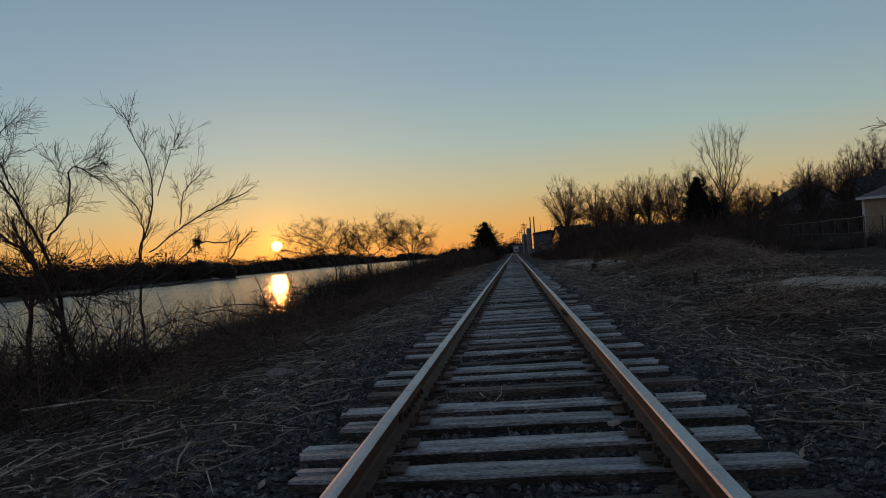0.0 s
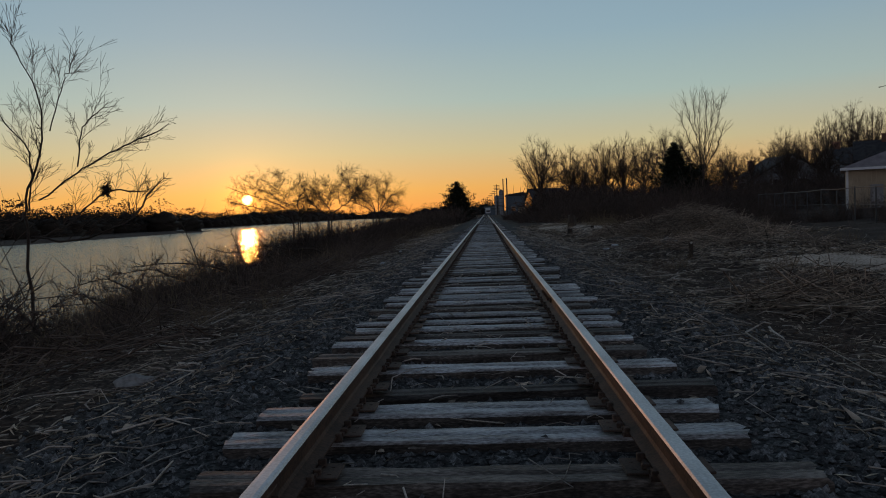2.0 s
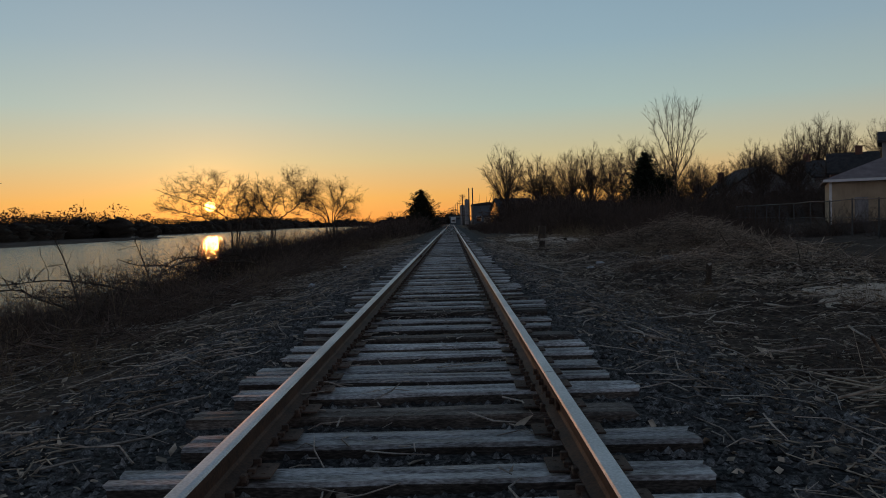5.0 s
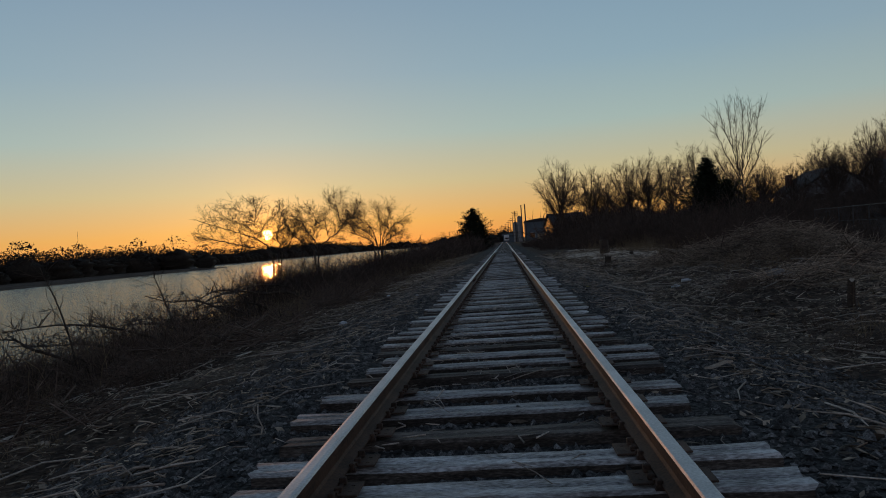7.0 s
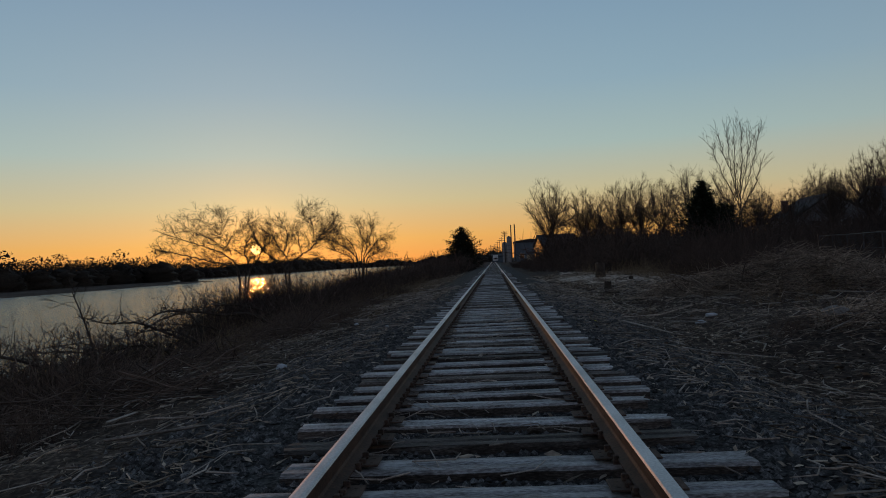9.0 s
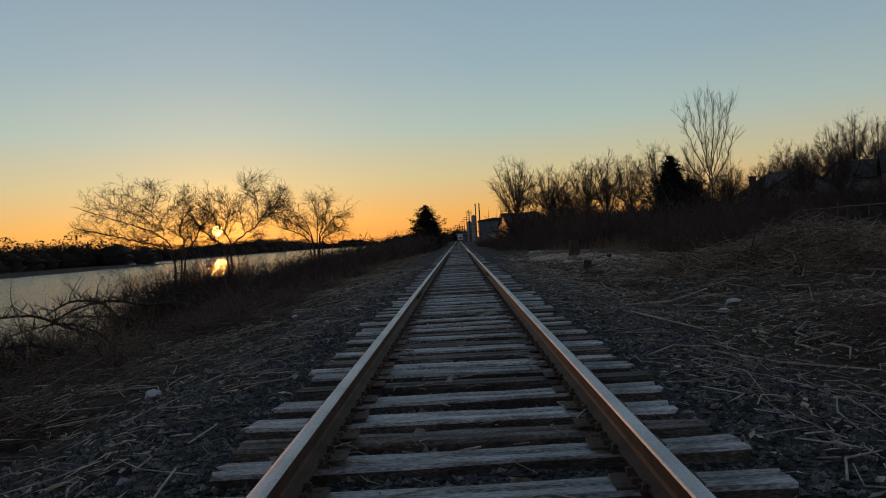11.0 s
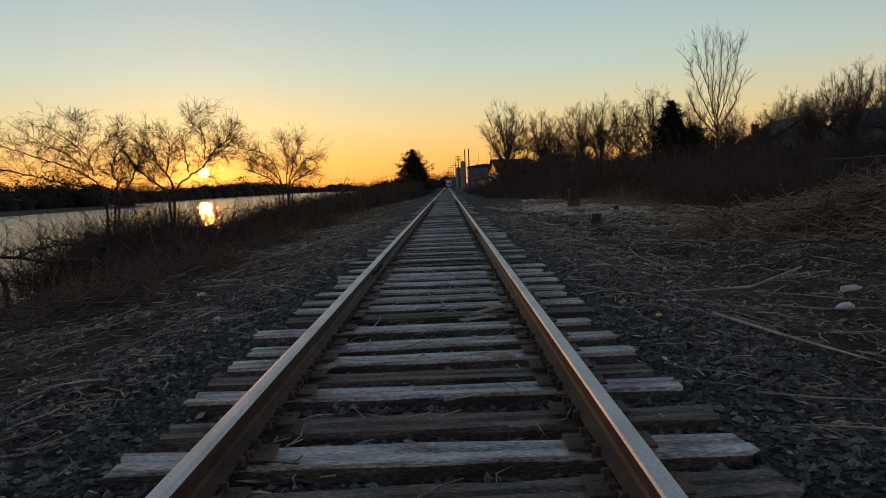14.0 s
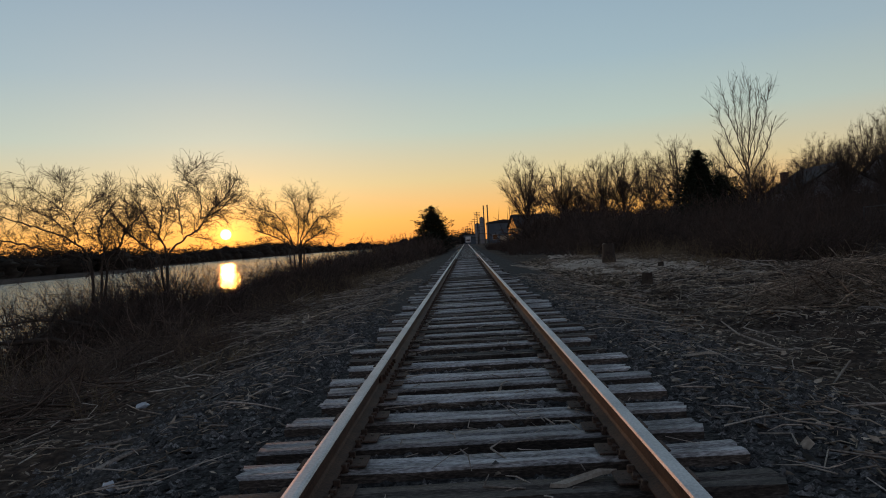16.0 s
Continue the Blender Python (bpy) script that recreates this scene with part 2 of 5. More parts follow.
def shore_x(y):
    y = np.asarray(y, float)
    return -11.0 - 0.085 * np.clip(y - 25, 0, 900) + 0.5 * np.sin(y * 0.16) + 0.5 * np.sin(y * 0.41 + 1)


def far_x(y):
    """The far shore: a marshy spit that ends where the river widens."""
    y = np.asarray(y, float)
    u = np.clip((y - 250) / 25, 0, 1)
    return (-78 - 0.045 * y) * (1 - u) + (-118 - 0.05 * y) * u + 2.5 * np.sin(y * 0.05)


def ground_z(x, y):
    x, y = np.asarray(x, float), np.asarray(y, float)
    t = track_z(y)
    ax = np.abs(x)
    bed = np.interp(ax, [0, 1.5, 2.0, 2.9, 3.6], [-0.062, -0.062, -0.085, -0.24, -0.28])
    right = np.interp(x, [0, 3.6, 5, 8, 13, 22, 30, 45, 70, 120, 500], [0, 0, 0.08, 0.15, 0.08, 0.25, 0.7, 2.2, 4.2, 6.5, 10])
    lump = np.clip((ax - 2.2) / 1.5, 0, 1) * (0.06 * wave(x, y, 1.1) + 0.035 * wave(x, y, 2.9, 3))
    pile = 0.3 * np.exp(-(((x - 8.3) / 1.9) ** 2 + ((y - 30.5) / 2.2) ** 2)) + 0.14 * np.exp(-(((x - 4.1) / 1.0) ** 2 + ((y - 9.3) / 0.9) ** 2)) + 0.12 * np.exp(-(((x - 6.6) / 1.8) ** 2 + ((y - 14.2) / 2.0) ** 2)) + 0.3 * np.exp(-(((x - 7) / 2.0) ** 2 + ((y - 21) / 2.4) ** 2))
    bed = bed + np.clip((1.7 - ax) / 0.4, 0, 1) * 0.022 * wave(x, y, 1.9, 5)
    land = t + bed + right * np.clip((y + 60) / 40, 0, 1) + lump + pile
    s = shore_x(y)
    # bank down to the river, its bed, the spit and the far marsh
    f = np.clip((x - s) / (-3.4 - s), 0, 1)
    bank = (WATER_Z - 0.05) + (t - 0.28 - WATER_Z + 0.05) * f ** 0.75 + lump * f
    far = far_x(y)
    bed_r = np.maximum(WATER_Z - 1.2, WATER_Z - 0.05 - (s - x) * 0.35)
    marsh = np.clip((far - x) / 12, -0.2, 1) * 0.5 + WATER_Z - 0.05 + np.clip((far - x - 60) / 300, 0, 1) * 3
    z = np.where(x > -3.4, land, np.where(x > s, bank, np.where(x > far, bed_r, marsh)))
    return z


def gz(x, y):
    return float(ground_z(x, y))


def mesh_from(name, verts, faces, mats, index=None, smooth=False):
    me = bpy.data.meshes.new(name)
    verts = np.asarray(verts, np.float32)
    if isinstance(faces, np.ndarray):
        k = faces.shape[1]
        me.vertices.add(len(verts))
        me.vertices.foreach_set("co", verts.ravel())
        me.loops.add(faces.size)
        me.loops.foreach_set("vertex_index", faces.ravel().astype(np.int32))
        me.polygons.add(len(faces))
        me.polygons.foreach_set("loop_start", np.arange(0, faces.size, k, dtype=np.int32))
        me.update(calc_edges=True)
    else:
        me.from_pydata([tuple(v) for v in verts.tolist()], [], faces)
    for m in mats if isinstance(mats, (list, tuple)) else [mats]:
        me.materials.append(m)
    if index is not None:
        me.polygons.foreach_set("material_index", np.asarray(index, np.int32))
    if smooth:
        me.polygons.foreach_set("use_smooth", np.ones(len(me.polygons), bool))
    me.update()
    return me


def part(name, bm, mat, parent=None, label=""):
    me = bpy.data.meshes.new(name)
    bm.to_mesh(me)
    bm.free()
    for m in mat if isinstance(mat, (list, tuple)) else [mat]:
        me.materials.append(m)
    ob = new(name, me)
    ob.parent = parent
    return tagged(ob, label)


def holder(name, m, label, category, group="", kind=""):
    ob = new(name)
    ob.matrix_world = m
    return tagged(ob, label, category, group, kind)


def child(name, me, parent, label=""):
    ob = new(name, me)
    ob.parent = parent
    return tagged(ob, label)


def box(bm, x0, x1, y0, y1, z0, z1, bevel=0.0):
    r = bmesh.ops.create_cube(bm, size=1.0)
    vs = r["verts"]
    bmesh.ops.scale(bm, vec=(x1 - x0, y1 - y0, z1 - z0), verts=vs)
    bmesh.ops.translate(bm, vec=((x0 + x1) / 2, (y0 + y1) / 2, (z0 + z1) / 2), verts=vs)
    if bevel:
        es = list({e for v in vs for e in v.link_edges})
        bmesh.ops.bevel(bm, geom=es, offset=bevel, segments=1, affect="EDGES", profile=0.5)
    return bm


def one_box(*a, **k):
    return box(bmesh.new(), *a, **k)


def rod(bm, a, b, r0, r1=None, sides=8):
    a, b = Vector(a), Vector(b)
    m = Matrix.Translation((a + b) / 2) @ (b - a).to_track_quat("Z", "Y").to_matrix().to_4x4()
    bmesh.ops.create_cone(bm, cap_ends=True, segments=sides, radius1=r0, radius2=r0 if r1 is None else r1, depth=(b - a).length, matrix=m)
    return bm


class Tubes:
    """Gathers many thin tapered tubes into one mesh."""

    def __init__(self):
        self.v, self.f, self.n = [], [], 0

    def add(self, pts, radii, sides=3):
        pts = np.asarray(pts, float)
        k = len(pts)
        d = np.gradient(pts, axis=0)
        d /= np.linalg.norm(d, axis=1, keepdims=True) + 1e-9
        ref = np.array([0.0, 0.0, 1.0]) if abs(d[0, 2]) < 0.8 else np.array([1.0, 0.0, 0.0])
        u = np.cross(d, ref)
        u /= np.linalg.norm(u, axis=1, keepdims=True) + 1e-9
        w = np.cross(d, u)
        ang = np.arange(sides) * 2 * np.pi / sides
        ring = pts[:, None] + np.asarray(radii)[:, None, None] * (np.cos(ang)[None, :, None] * u[:, None] + np.sin(ang)[None, :, None] * w[:, None])
        self.v.append(ring.reshape(-1, 3))
        a = (np.arange(k - 1)[:, None] * sides + np.arange(sides)[None]).ravel()
        b = (np.arange(k - 1)[:, None] * sides + (np.arange(sides)[None] + 1) % sides).ravel()
        self.f.append(np.stack([a, b, b + sides, a + sides], 1) + self.n)
        self.n += k * sides

    def mesh(self, name, mat):
        return mesh_from(name, np.concatenate(self.v), np.concatenate(self.f), mat, smooth=True)


# ---- ground and water ----
def graded(near0, near1, step, lo, hi, growth=1.18):
    a = list(np.arange(near0, near1 + 1e-6, step))
    s, v = step, near1
    while v < hi:
        s = min(s * growth, 160)
        v += s
        a.append(v)
    s, v = step, near0
    left = []
    while v > lo:
        s = min(s * growth, 160)
        v -= s
        left.append(v)
    return np.array(left[::-1] + a)


def build_ground():
    xs = graded(-9.0, 10.5, 0.16, -3500, 3500, 1.16)
    ys = graded(-1.0, 40.0, 0.2, -1500, 4200, 1.10)
    X, Y = np.meshgrid(xs, ys)
    Z = ground_z(X, Y)
    rng = np.random.default_rng(3)
    fine = (np.abs(X) > 2.0) & (X > -9) & (X < 10.5) & (Y > -1) & (Y < 40)
    Z = Z + fine * rng.normal(0, 0.018, Z.shape)
    nx, ny = len(xs), len(ys)
    i = (np.arange(ny - 1)[:, None] * nx + np.arange(nx - 1)[None]).ravel()
    faces = np.stack([i, i + 1, i + 1 + nx, i + nx], 1)
    ob = new("ground", mesh_from("ground", np.stack([X, Y, Z], -1).reshape(-1, 3), faces, GROUND, smooth=True))
    tagged(ob, "dark trackside earth with ballast grit and dry straw", "ground", kind="structure")


def build_water():
    ys = np.array([-1500, -200, -40, 0, 40, 100, 200, 400, 900, 4200.0])
    v, f = [], []
    for y in ys:
        v += [(-3500, y, WATER_Z), (-400, y, WATER_Z), (float(shore_x(y)) + 1.0, y, WATER_Z)]
    for k in range(len(ys) - 1):
        for j in range(2):
            a = 3 * k + j
            f.append((a, a + 1, a + 4, a + 3))
    ob = new("water", mesh_from("water", v, f, WATER))
    tagged(ob, "calm tidal river mirroring the orange dawn sky", "river", kind="structure")


build_ground()
build_water()

# ---- railway track ----
rng = np.random.default_rng(11)
TIES = [-2.6, -2.1, -1.55, -1.05, -0.5, 0.0, 0.52, 1.05, 1.53, 2.10, 2.60, 3.2, 3.77, 4.22, 4.70, 5.33, 5.85, 6.40, 6.78, 7.15, 7.55, 8.08, 8.6, 9.1, 9.48, 9.88, 10.38, 10.80, 11.34, 11.88, 12.47, 13.22, 13.65, 14.18, 14.73, 15.23, 15.8, 16.21, 16.76, 17.15, 17.56, 18.03, 18.53, 18.98, 19.34, 19.74, 20.17, 20.6, 21.08, 21.42, 21.83, 22.26, 22.78, 23.3, 23.75, 24.2, 24.75, 25.32, 25.8, 26.17, 26.77, 27.28, 27.88, 28.38, 28.88, 29.35, 29.8]
while TIES[-1] < 66:
    TIES.append(TIES[-1] + float(rng.uniform(0.44, 0.6)))
GAUGE = 0.755
RAIL_TOP = 0.18

track = holder("railway_track", pose(0, 0, 0, -0.05, 0, 0), "single railway track with worn steel rails on weathered wooden ties", "railway track")
RAIL_PROFILE = [(-0.066, 0.034), (-0.066, 0.043), (-0.018, 0.060), (-0.0085, 0.074), (-0.0085, 0.125), (-0.034, 0.142), (-0.036, 0.168), (-0.030, 0.177), (-0.016, 0.180), (0.016, 0.180), (0.030, 0.177), (0.036, 0.168), (0.034, 0.142), (0.0085, 0.125), (0.0085, 0.074), (0.018, 0.060), (0.066, 0.043), (0.066, 0.034)]


def rail_mesh(length):
    n = len(RAIL_PROFILE)
    v = [(x, 0.0, z) for x, z in RAIL_PROFILE] + [(x, length, z) for x, z in RAIL_PROFILE]
    f, idx = [], []
    for i in range(n):
        j = (i + 1) % n
        f.append((i, i + n, j + n, j))
        idx.append(1 if 6 <= i <= 10 else 0)
    f += [tuple(range(n)), tuple(range(2 * n - 1, n - 1, -1))]
    return mesh_from("rail", v, f, [RUST, STEEL], idx + [0, 0])


RAIL = rail_mesh(23.754)


def joint_bar_mesh():
    bm = bmesh.new()
    for s in (-1, 1):
        box(bm, min(s * 0.010, s * 0.030), max(s * 0.010, s * 0.030), -0.46, 0.46, 0.068, 0.135, 0.006)
        for y in (-0.38, -0.23, -0.08, 0.08, 0.23, 0.38):
            rod(bm, (s * 0.028, y, 0.10), (s * 0.055, y, 0.10), 0.018, sides=6)
    me = bpy.data.meshes.new("joint_bar")
    bm.to_mesh(me)
    bm.free()
    me.materials.append(RUST)
    return me


JOINT = joint_bar_mesh()
for side, first in ((-1, 2.326), (1, 8.73)):
    k = 0
    y = first - 23.76
    while y < 66:
        o = child("rail", RAIL if y + 23.76 < 66 else rail_mesh(66.4 - y), track)
        o.location = (side * GAUGE, y, 0)
        if -3 < y < 70:
            j = child("joint_bar", JOINT, track, "rusty bolted joint bar")
            j.location = (side * GAUGE, y, 0)
        y += 23.76


def tie_mesh(seed, mat):
    """A weathered timber with chipped ends, checks along its top and worn arrises."""
    r = np.random.default_rng(seed)
    nx = 9
    w, h = 0.102 + r.uniform(-0.014, 0.014), 0.17
    xs = np.linspace(-1.265, 1.265, nx)
    xs[0] += r.uniform(-0.03, 0.04)
    xs[-1] += r.uniform(-0.04, 0.03)
    prof = [(-1, -1), (-1, -0.12), (-0.90, 0), (-0.25, 0), (0.05, -0.05), (0.28, 0), (0.90, 0), (1, -0.12), (1, -1)]
    v = []
    for i, x in enumerate(xs):
        for py, pz in prof:
            wob = r.uniform(-0.012, 0.012)
            top = pz > -0.5
            v.append((x + (r.uniform(-0.02, 0.02) if i in (0, nx - 1) else 0), py * w + wob * (abs(py) > 0.5), pz * h + (r.uniform(-0.006, 0.0) if top else 0)))
    k = len(prof)
    f, idx = [], []
    for i in range(nx - 1):
        for j in range(k - 1):
            a = i * k + j
            f.append((a, a + k, a + k + 1, a + 1))
            # sides and ends get the dark colour: shade painted below the pale top
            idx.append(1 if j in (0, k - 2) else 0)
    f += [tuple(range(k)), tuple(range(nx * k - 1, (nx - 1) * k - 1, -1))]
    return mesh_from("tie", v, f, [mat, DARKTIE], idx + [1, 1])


def plate_mesh():
    """Rolled tie plate with shoulders, four spikes and the anchors under the rail foot."""
    bm = bmesh.new()
    box(bm, -0.175, 0.175, -0.09, 0.09, 0.0, 0.011, 0.003)
    for s in (-1, 1):
        box(bm, s * 0.082 - 0.008, s * 0.082 + 0.008, -0.09, 0.09, 0.011, 0.022)
        for y, dz in ((-0.045, 0.0), (0.05, 0.012)):
            box(bm, s * 0.088 - 0.02, s * 0.088 + 0.014, y - 0.012, y + 0.012, 0.011, 0.034 + dz, 0.004)
        box(bm, s * 0.135 - 0.009, s * 0.135 + 0.009, 0.03, 0.048, 0.009, 0.013)
        box(bm, s * 0.135 - 0.009, s * 0.135 + 0.009, -0.05, -0.032, 0.009, 0.013)
    box(bm, -0.09, 0.09, -0.135, -0.105, -0.01, 0.012)
    box(bm, -0.085, -0.06, -0.14, -0.1, 0.0, 0.035, 0.004)
    box(bm, 0.06, 0.085, -0.14, -0.1, 0.0, 0.035, 0.004)
    me = bpy.data.meshes.new("tie_plate")
    bm.to_mesh(me)
    bm.free()
    me.materials.append(PLATE)
    return me


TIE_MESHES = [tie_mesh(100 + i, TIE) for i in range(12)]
DARK_MESHES = [tie_mesh(130 + i, DARKTIE) for i in range(10)]
DARK_TIES = (3.2, 4.7, 5.85, 6.78, 8.6, 11.34, 13.22, 14.73, 17.15, 18.53, 19.74, 20.6, 21.42, 23.3)
PLATE_MESH = plate_mesh()
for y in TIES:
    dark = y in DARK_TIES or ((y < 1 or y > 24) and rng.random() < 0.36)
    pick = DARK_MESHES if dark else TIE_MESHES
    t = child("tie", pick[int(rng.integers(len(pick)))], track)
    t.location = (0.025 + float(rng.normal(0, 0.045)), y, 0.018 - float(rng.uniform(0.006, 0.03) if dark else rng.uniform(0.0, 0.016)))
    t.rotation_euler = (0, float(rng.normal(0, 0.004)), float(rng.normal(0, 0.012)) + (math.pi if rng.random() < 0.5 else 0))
    for s in (-1, 1):
        p = child("tie_plate", PLATE_MESH, t)
        m = t.matrix_basis.inverted() @ Matrix.Translation((s * GAUGE, y, 0.021))
        p.matrix_basis = m


# ---- plants ----
def branch(rng, start, heading, length, steps, bend, lift):
    pts = [np.array(start, float)]
    d = np.array(heading, float)
    d /= np.linalg.norm(d)
    for _ in range(steps):
        d = d + rng.normal(0, bend, 3) + np.array([0, 0, lift])
        d /= np.linalg.norm(d)
        pts.append(pts[-1] + d * length / steps)
    return np.array(pts)


def tree_meshes(seed, height, width, stems=1, spread=0.5, lean=(0, 0), counts=(7, 8, 6, 4), thick=0.02, lift=0.05, fork=0.45, bole=0.45, first=0.3, shrink=0.62, bend=0.09, crook=0.05, fine=0.0007):
    """A bare tree of that height and width: stems that fork into limbs, and a crown of fine twigs. Returns the meshes of wood and crown."""
    r = np.random.default_rng(seed)
    wood, crown = Tubes(), Tubes()

    def grow(start, heading, length, rad, level):
        steps = (7, 5, 4, 3, 2)[level]
        pts = branch(r, start, heading, length, steps, bend + crook * level, lift * (1 + 0.6 * level))
        (wood if level <= 1 else crown).add(pts, np.maximum(np.linspace(rad, rad * 0.4, len(pts)), fine * height), (7, 5, 4, 3, 3)[level])
        if level >= len(counts):
            return
        n = max(2, int(counts[level] * r.uniform(0.7, 1.3)))
        low = first if level == 0 else 0.15
        for k in range(n):
            at = low + (1 - low) * (k + r.random()) / n
            i = min(int(at * steps), steps - 1)
            p = pts[i] + (pts[i + 1] - pts[i]) * (at * steps - i)
            d = pts[i + 1] - pts[i]
            d /= np.linalg.norm(d)
            side = np.cross(d, r.normal(0, 1, 3))
            side /= np.linalg.norm(side) + 1e-9
            ang = fork * r.uniform(0.6, 1.5)
            grow(p, d * math.cos(ang) + side * math.sin(ang), length * shrink * r.uniform(0.6, 1.15) * (1.15 - 0.4 * at), rad * (1 - 0.5 * at) * 0.55, level + 1)

    for s in range(stems):
        a = 2 * math.pi * s / stems + r.random()
        tilt = spread * r.uniform(0.5, 1.2) if stems > 1 else 0.04
        grow((0.02 * height * math.cos(a) * (stems > 1), 0.02 * height * math.sin(a) * (stems > 1), -0.02 * height), (math.cos(a) * tilt + lean[0], math.sin(a) * tilt + lean[1], 1), height * bole * r.uniform(0.85, 1.15), thick * height / math.sqrt(stems), 0)
    every = np.concatenate(crown.v)
    sz = height / every[:, 2].max()
    wide = np.percentile(every[:, 0], 98) - np.percentile(every[:, 0], 2)
    sx = width / wide
    for t in (wood, crown):
        t.v = [v * np.array([sx, sx, sz]) for v in t.v]
    return wood.mesh("trunk", BARK), crown.mesh("crown", TWIG)


def limb_tree(seed, limbs, thick, reach, counts=(9, 5, 3), lift=0.10, fork=0.5, fine=0.003, bend=0.07, sway=0.25):
    """A bare tree with a few leading limbs, each given by points (across, up) in metres, that branch into fine upswept twigs."""
    r = np.random.default_rng(seed)
    wood, crown = Tubes(), Tubes()
    top = max(p[-1] for limb in limbs for p in limb)

    def grow(start, heading, length, rad, level):
        steps = (4, 2, 1)[level]
        pts = branch(r, start, heading, length, steps, bend + 0.05 * level, lift)
        crown.add(pts, np.maximum(np.linspace(rad, rad * 0.4, len(pts)), fine), (4, 3, 3)[level])
        if level < len(counts) - 1:
            for _ in range(max(2, int(counts[level + 1] * r.uniform(0.6, 1.4)))):
                i = int(r.integers(0, steps))
                p = pts[i] + (pts[i + 1] - pts[i]) * r.random()
                d = pts[i + 1] - pts[i]
                d = d / np.linalg.norm(d)
                side = np.cross(d, r.normal(0, 1, 3))
                side /= np.linalg.norm(side) + 1e-9
                a = fork * r.uniform(0.5, 1.5)
                grow(p, d * math.cos(a) + side * math.sin(a), length * r.uniform(0.45, 0.75), rad * 0.55, level + 1)

    for limb in limbs:
        xz = np.array(limb, float)
        dep = np.cumsum(r.normal(0, sway * 0.4, len(xz)))
        dep -= dep[0]
        low = xz[0, -1]
        dep = xz[:, 1] + 0.3 * dep if xz.shape[1] == 3 else dep
        p = np.stack([xz[:, 0], dep, xz[:, -1] - (0.2 if low <= 0 else 0)], 1)
        if low > 0:
            p[0, 1] = 0.0
        u = np.linspace(0, len(p) - 1, 5 * (len(p) - 1) + 1)
        line = np.stack([np.interp(u, np.arange(len(p)), p[:, k]) for k in range(3)], 1)
        for _ in range(2):
            line[1:-1] = (line[:-2] + 2 * line[1:-1] + line[2:]) / 4
        line[1:-1] += r.normal(0, 0.006 * top, line[1:-1].shape) * 0.5
        size = np.clip(1.05 - line[:, 2] / (top * 1.15), 0.12, 1) * thick * (1 if low <= 0 else 0.75)
        wood.add(line, size, 7)
        n = int(counts[0] * len(p) / 4)
        for k in range(n):
            at = (0.15 if low > 0 else 0.35) + (1 - (0.15 if low > 0 else 0.35)) * (k + r.random()) / n
            i = min(int(at * (len(line) - 1)), len(line) - 2)
            d = line[i + 1] - line[i]
            d /= np.linalg.norm(d) + 1e-9
            side = np.cross(d, r.normal(0, 1, 3))
            side /= np.linalg.norm(side) + 1e-9
            a = fork * r.uniform(0.6, 1.6)
            grow(line[i], d * math.cos(a) + side * math.sin(a) + np.array([0, 0, 0.15]), reach * r.uniform(0.5, 1.2), size[i] * 0.4, 0)
        grow(line[-1], line[-1] - line[-2], reach * 0.6, size[-1], 1)
    return wood.mesh("trunk", BARK), crown.mesh("crown", TWIG)


def tree(meshes, x, y, label, turn=0.0, size=1.0, category="tree", group="", z=None):
    ob = holder("bare_tree", pose(x, y, gz(x, y) if z is None else z, 0, 0, turn), label, category, group)
    ob.scale = (size, size, size)
    child("trunk", meshes[0], ob)
    child("crown", meshes[1], ob)
    return ob


# riverside trees beside the start of the walk
tree(limb_tree(21, [[(0, 0), (0.1, 2.2), (0, 3.2), (-0.6, 4.2), (-1.1, 5.1)], [(-0.4, 0), (-0.4, 1.7), (-0.2, 3), (-0.6, 3.4), (-1.1, 3.8)], [(0, 3.3), (0.4, 3.9), (0.5, 4.8), (0.8, 4.6)],
                    [(-0.4, 1.9), (-0.9, 2.8), (-1.3, 3.2)], [(-0.5, 4.1), (-0.9, 5.2), (-0.6, 5.6)], [(0.1, 2.2), (0.7, 2.2), (1.4, 2.5)], [(0.4, 0), (0.5, 1.2), (0.2, 2.4), (-0.4, 3.6)]], 0.055, 0.75, (18, 6, 4), 0.05, 0.6),
     -8.3, 9.8, "many-stemmed bare riverside tree with tangled dark limbs").scale = (1.0, 1.0, 0.92)
tree(limb_tree(22, [[(-0.1, 0), (0, 2.4), (0.1, 3.2), (0.5, 4.2), (0.5, 5), (0.1, 6), (0, 6.3)], [(0, 2.8), (0.1, 3.6), (-0.1, 4.1), (-0.7, 4.8)], [(0.2, 3), (1.1, 3.6), (1.7, 3.9), (2.5, 4.2)],
                    [(0.5, 4.3), (0.9, 5.2), (1.1, 5.5)], [(0, 2.7), (-0.4, 2.5), (-1.2, 2.2)], [(1, 3.6), (1.1, 4.4), (1.3, 4.6)], [(0, 2.3), (0.9, 2.15), (2.1, 2.55), (2.6, 3.1)], [(0, 0, 2.2), (0.25, 0.8, 2.5), (0.61, 1.75, 1.86 - gz(-8.66, 13.75)), (0.95, 2.6, 3.2)]], 0.036, 0.6, (12, 5, 3), 0.06),
     -8.66, 13.75, "slender bare riverside tree with long side branches")
tree(tree_meshes(25, 7.0, 5.4, 3, 0.4, (0, 0), (6, 5, 4, 3), 0.010, 0.03, 0.5), 13.75, 18.0, "bare tree with thin spreading branches beside the track", 10)
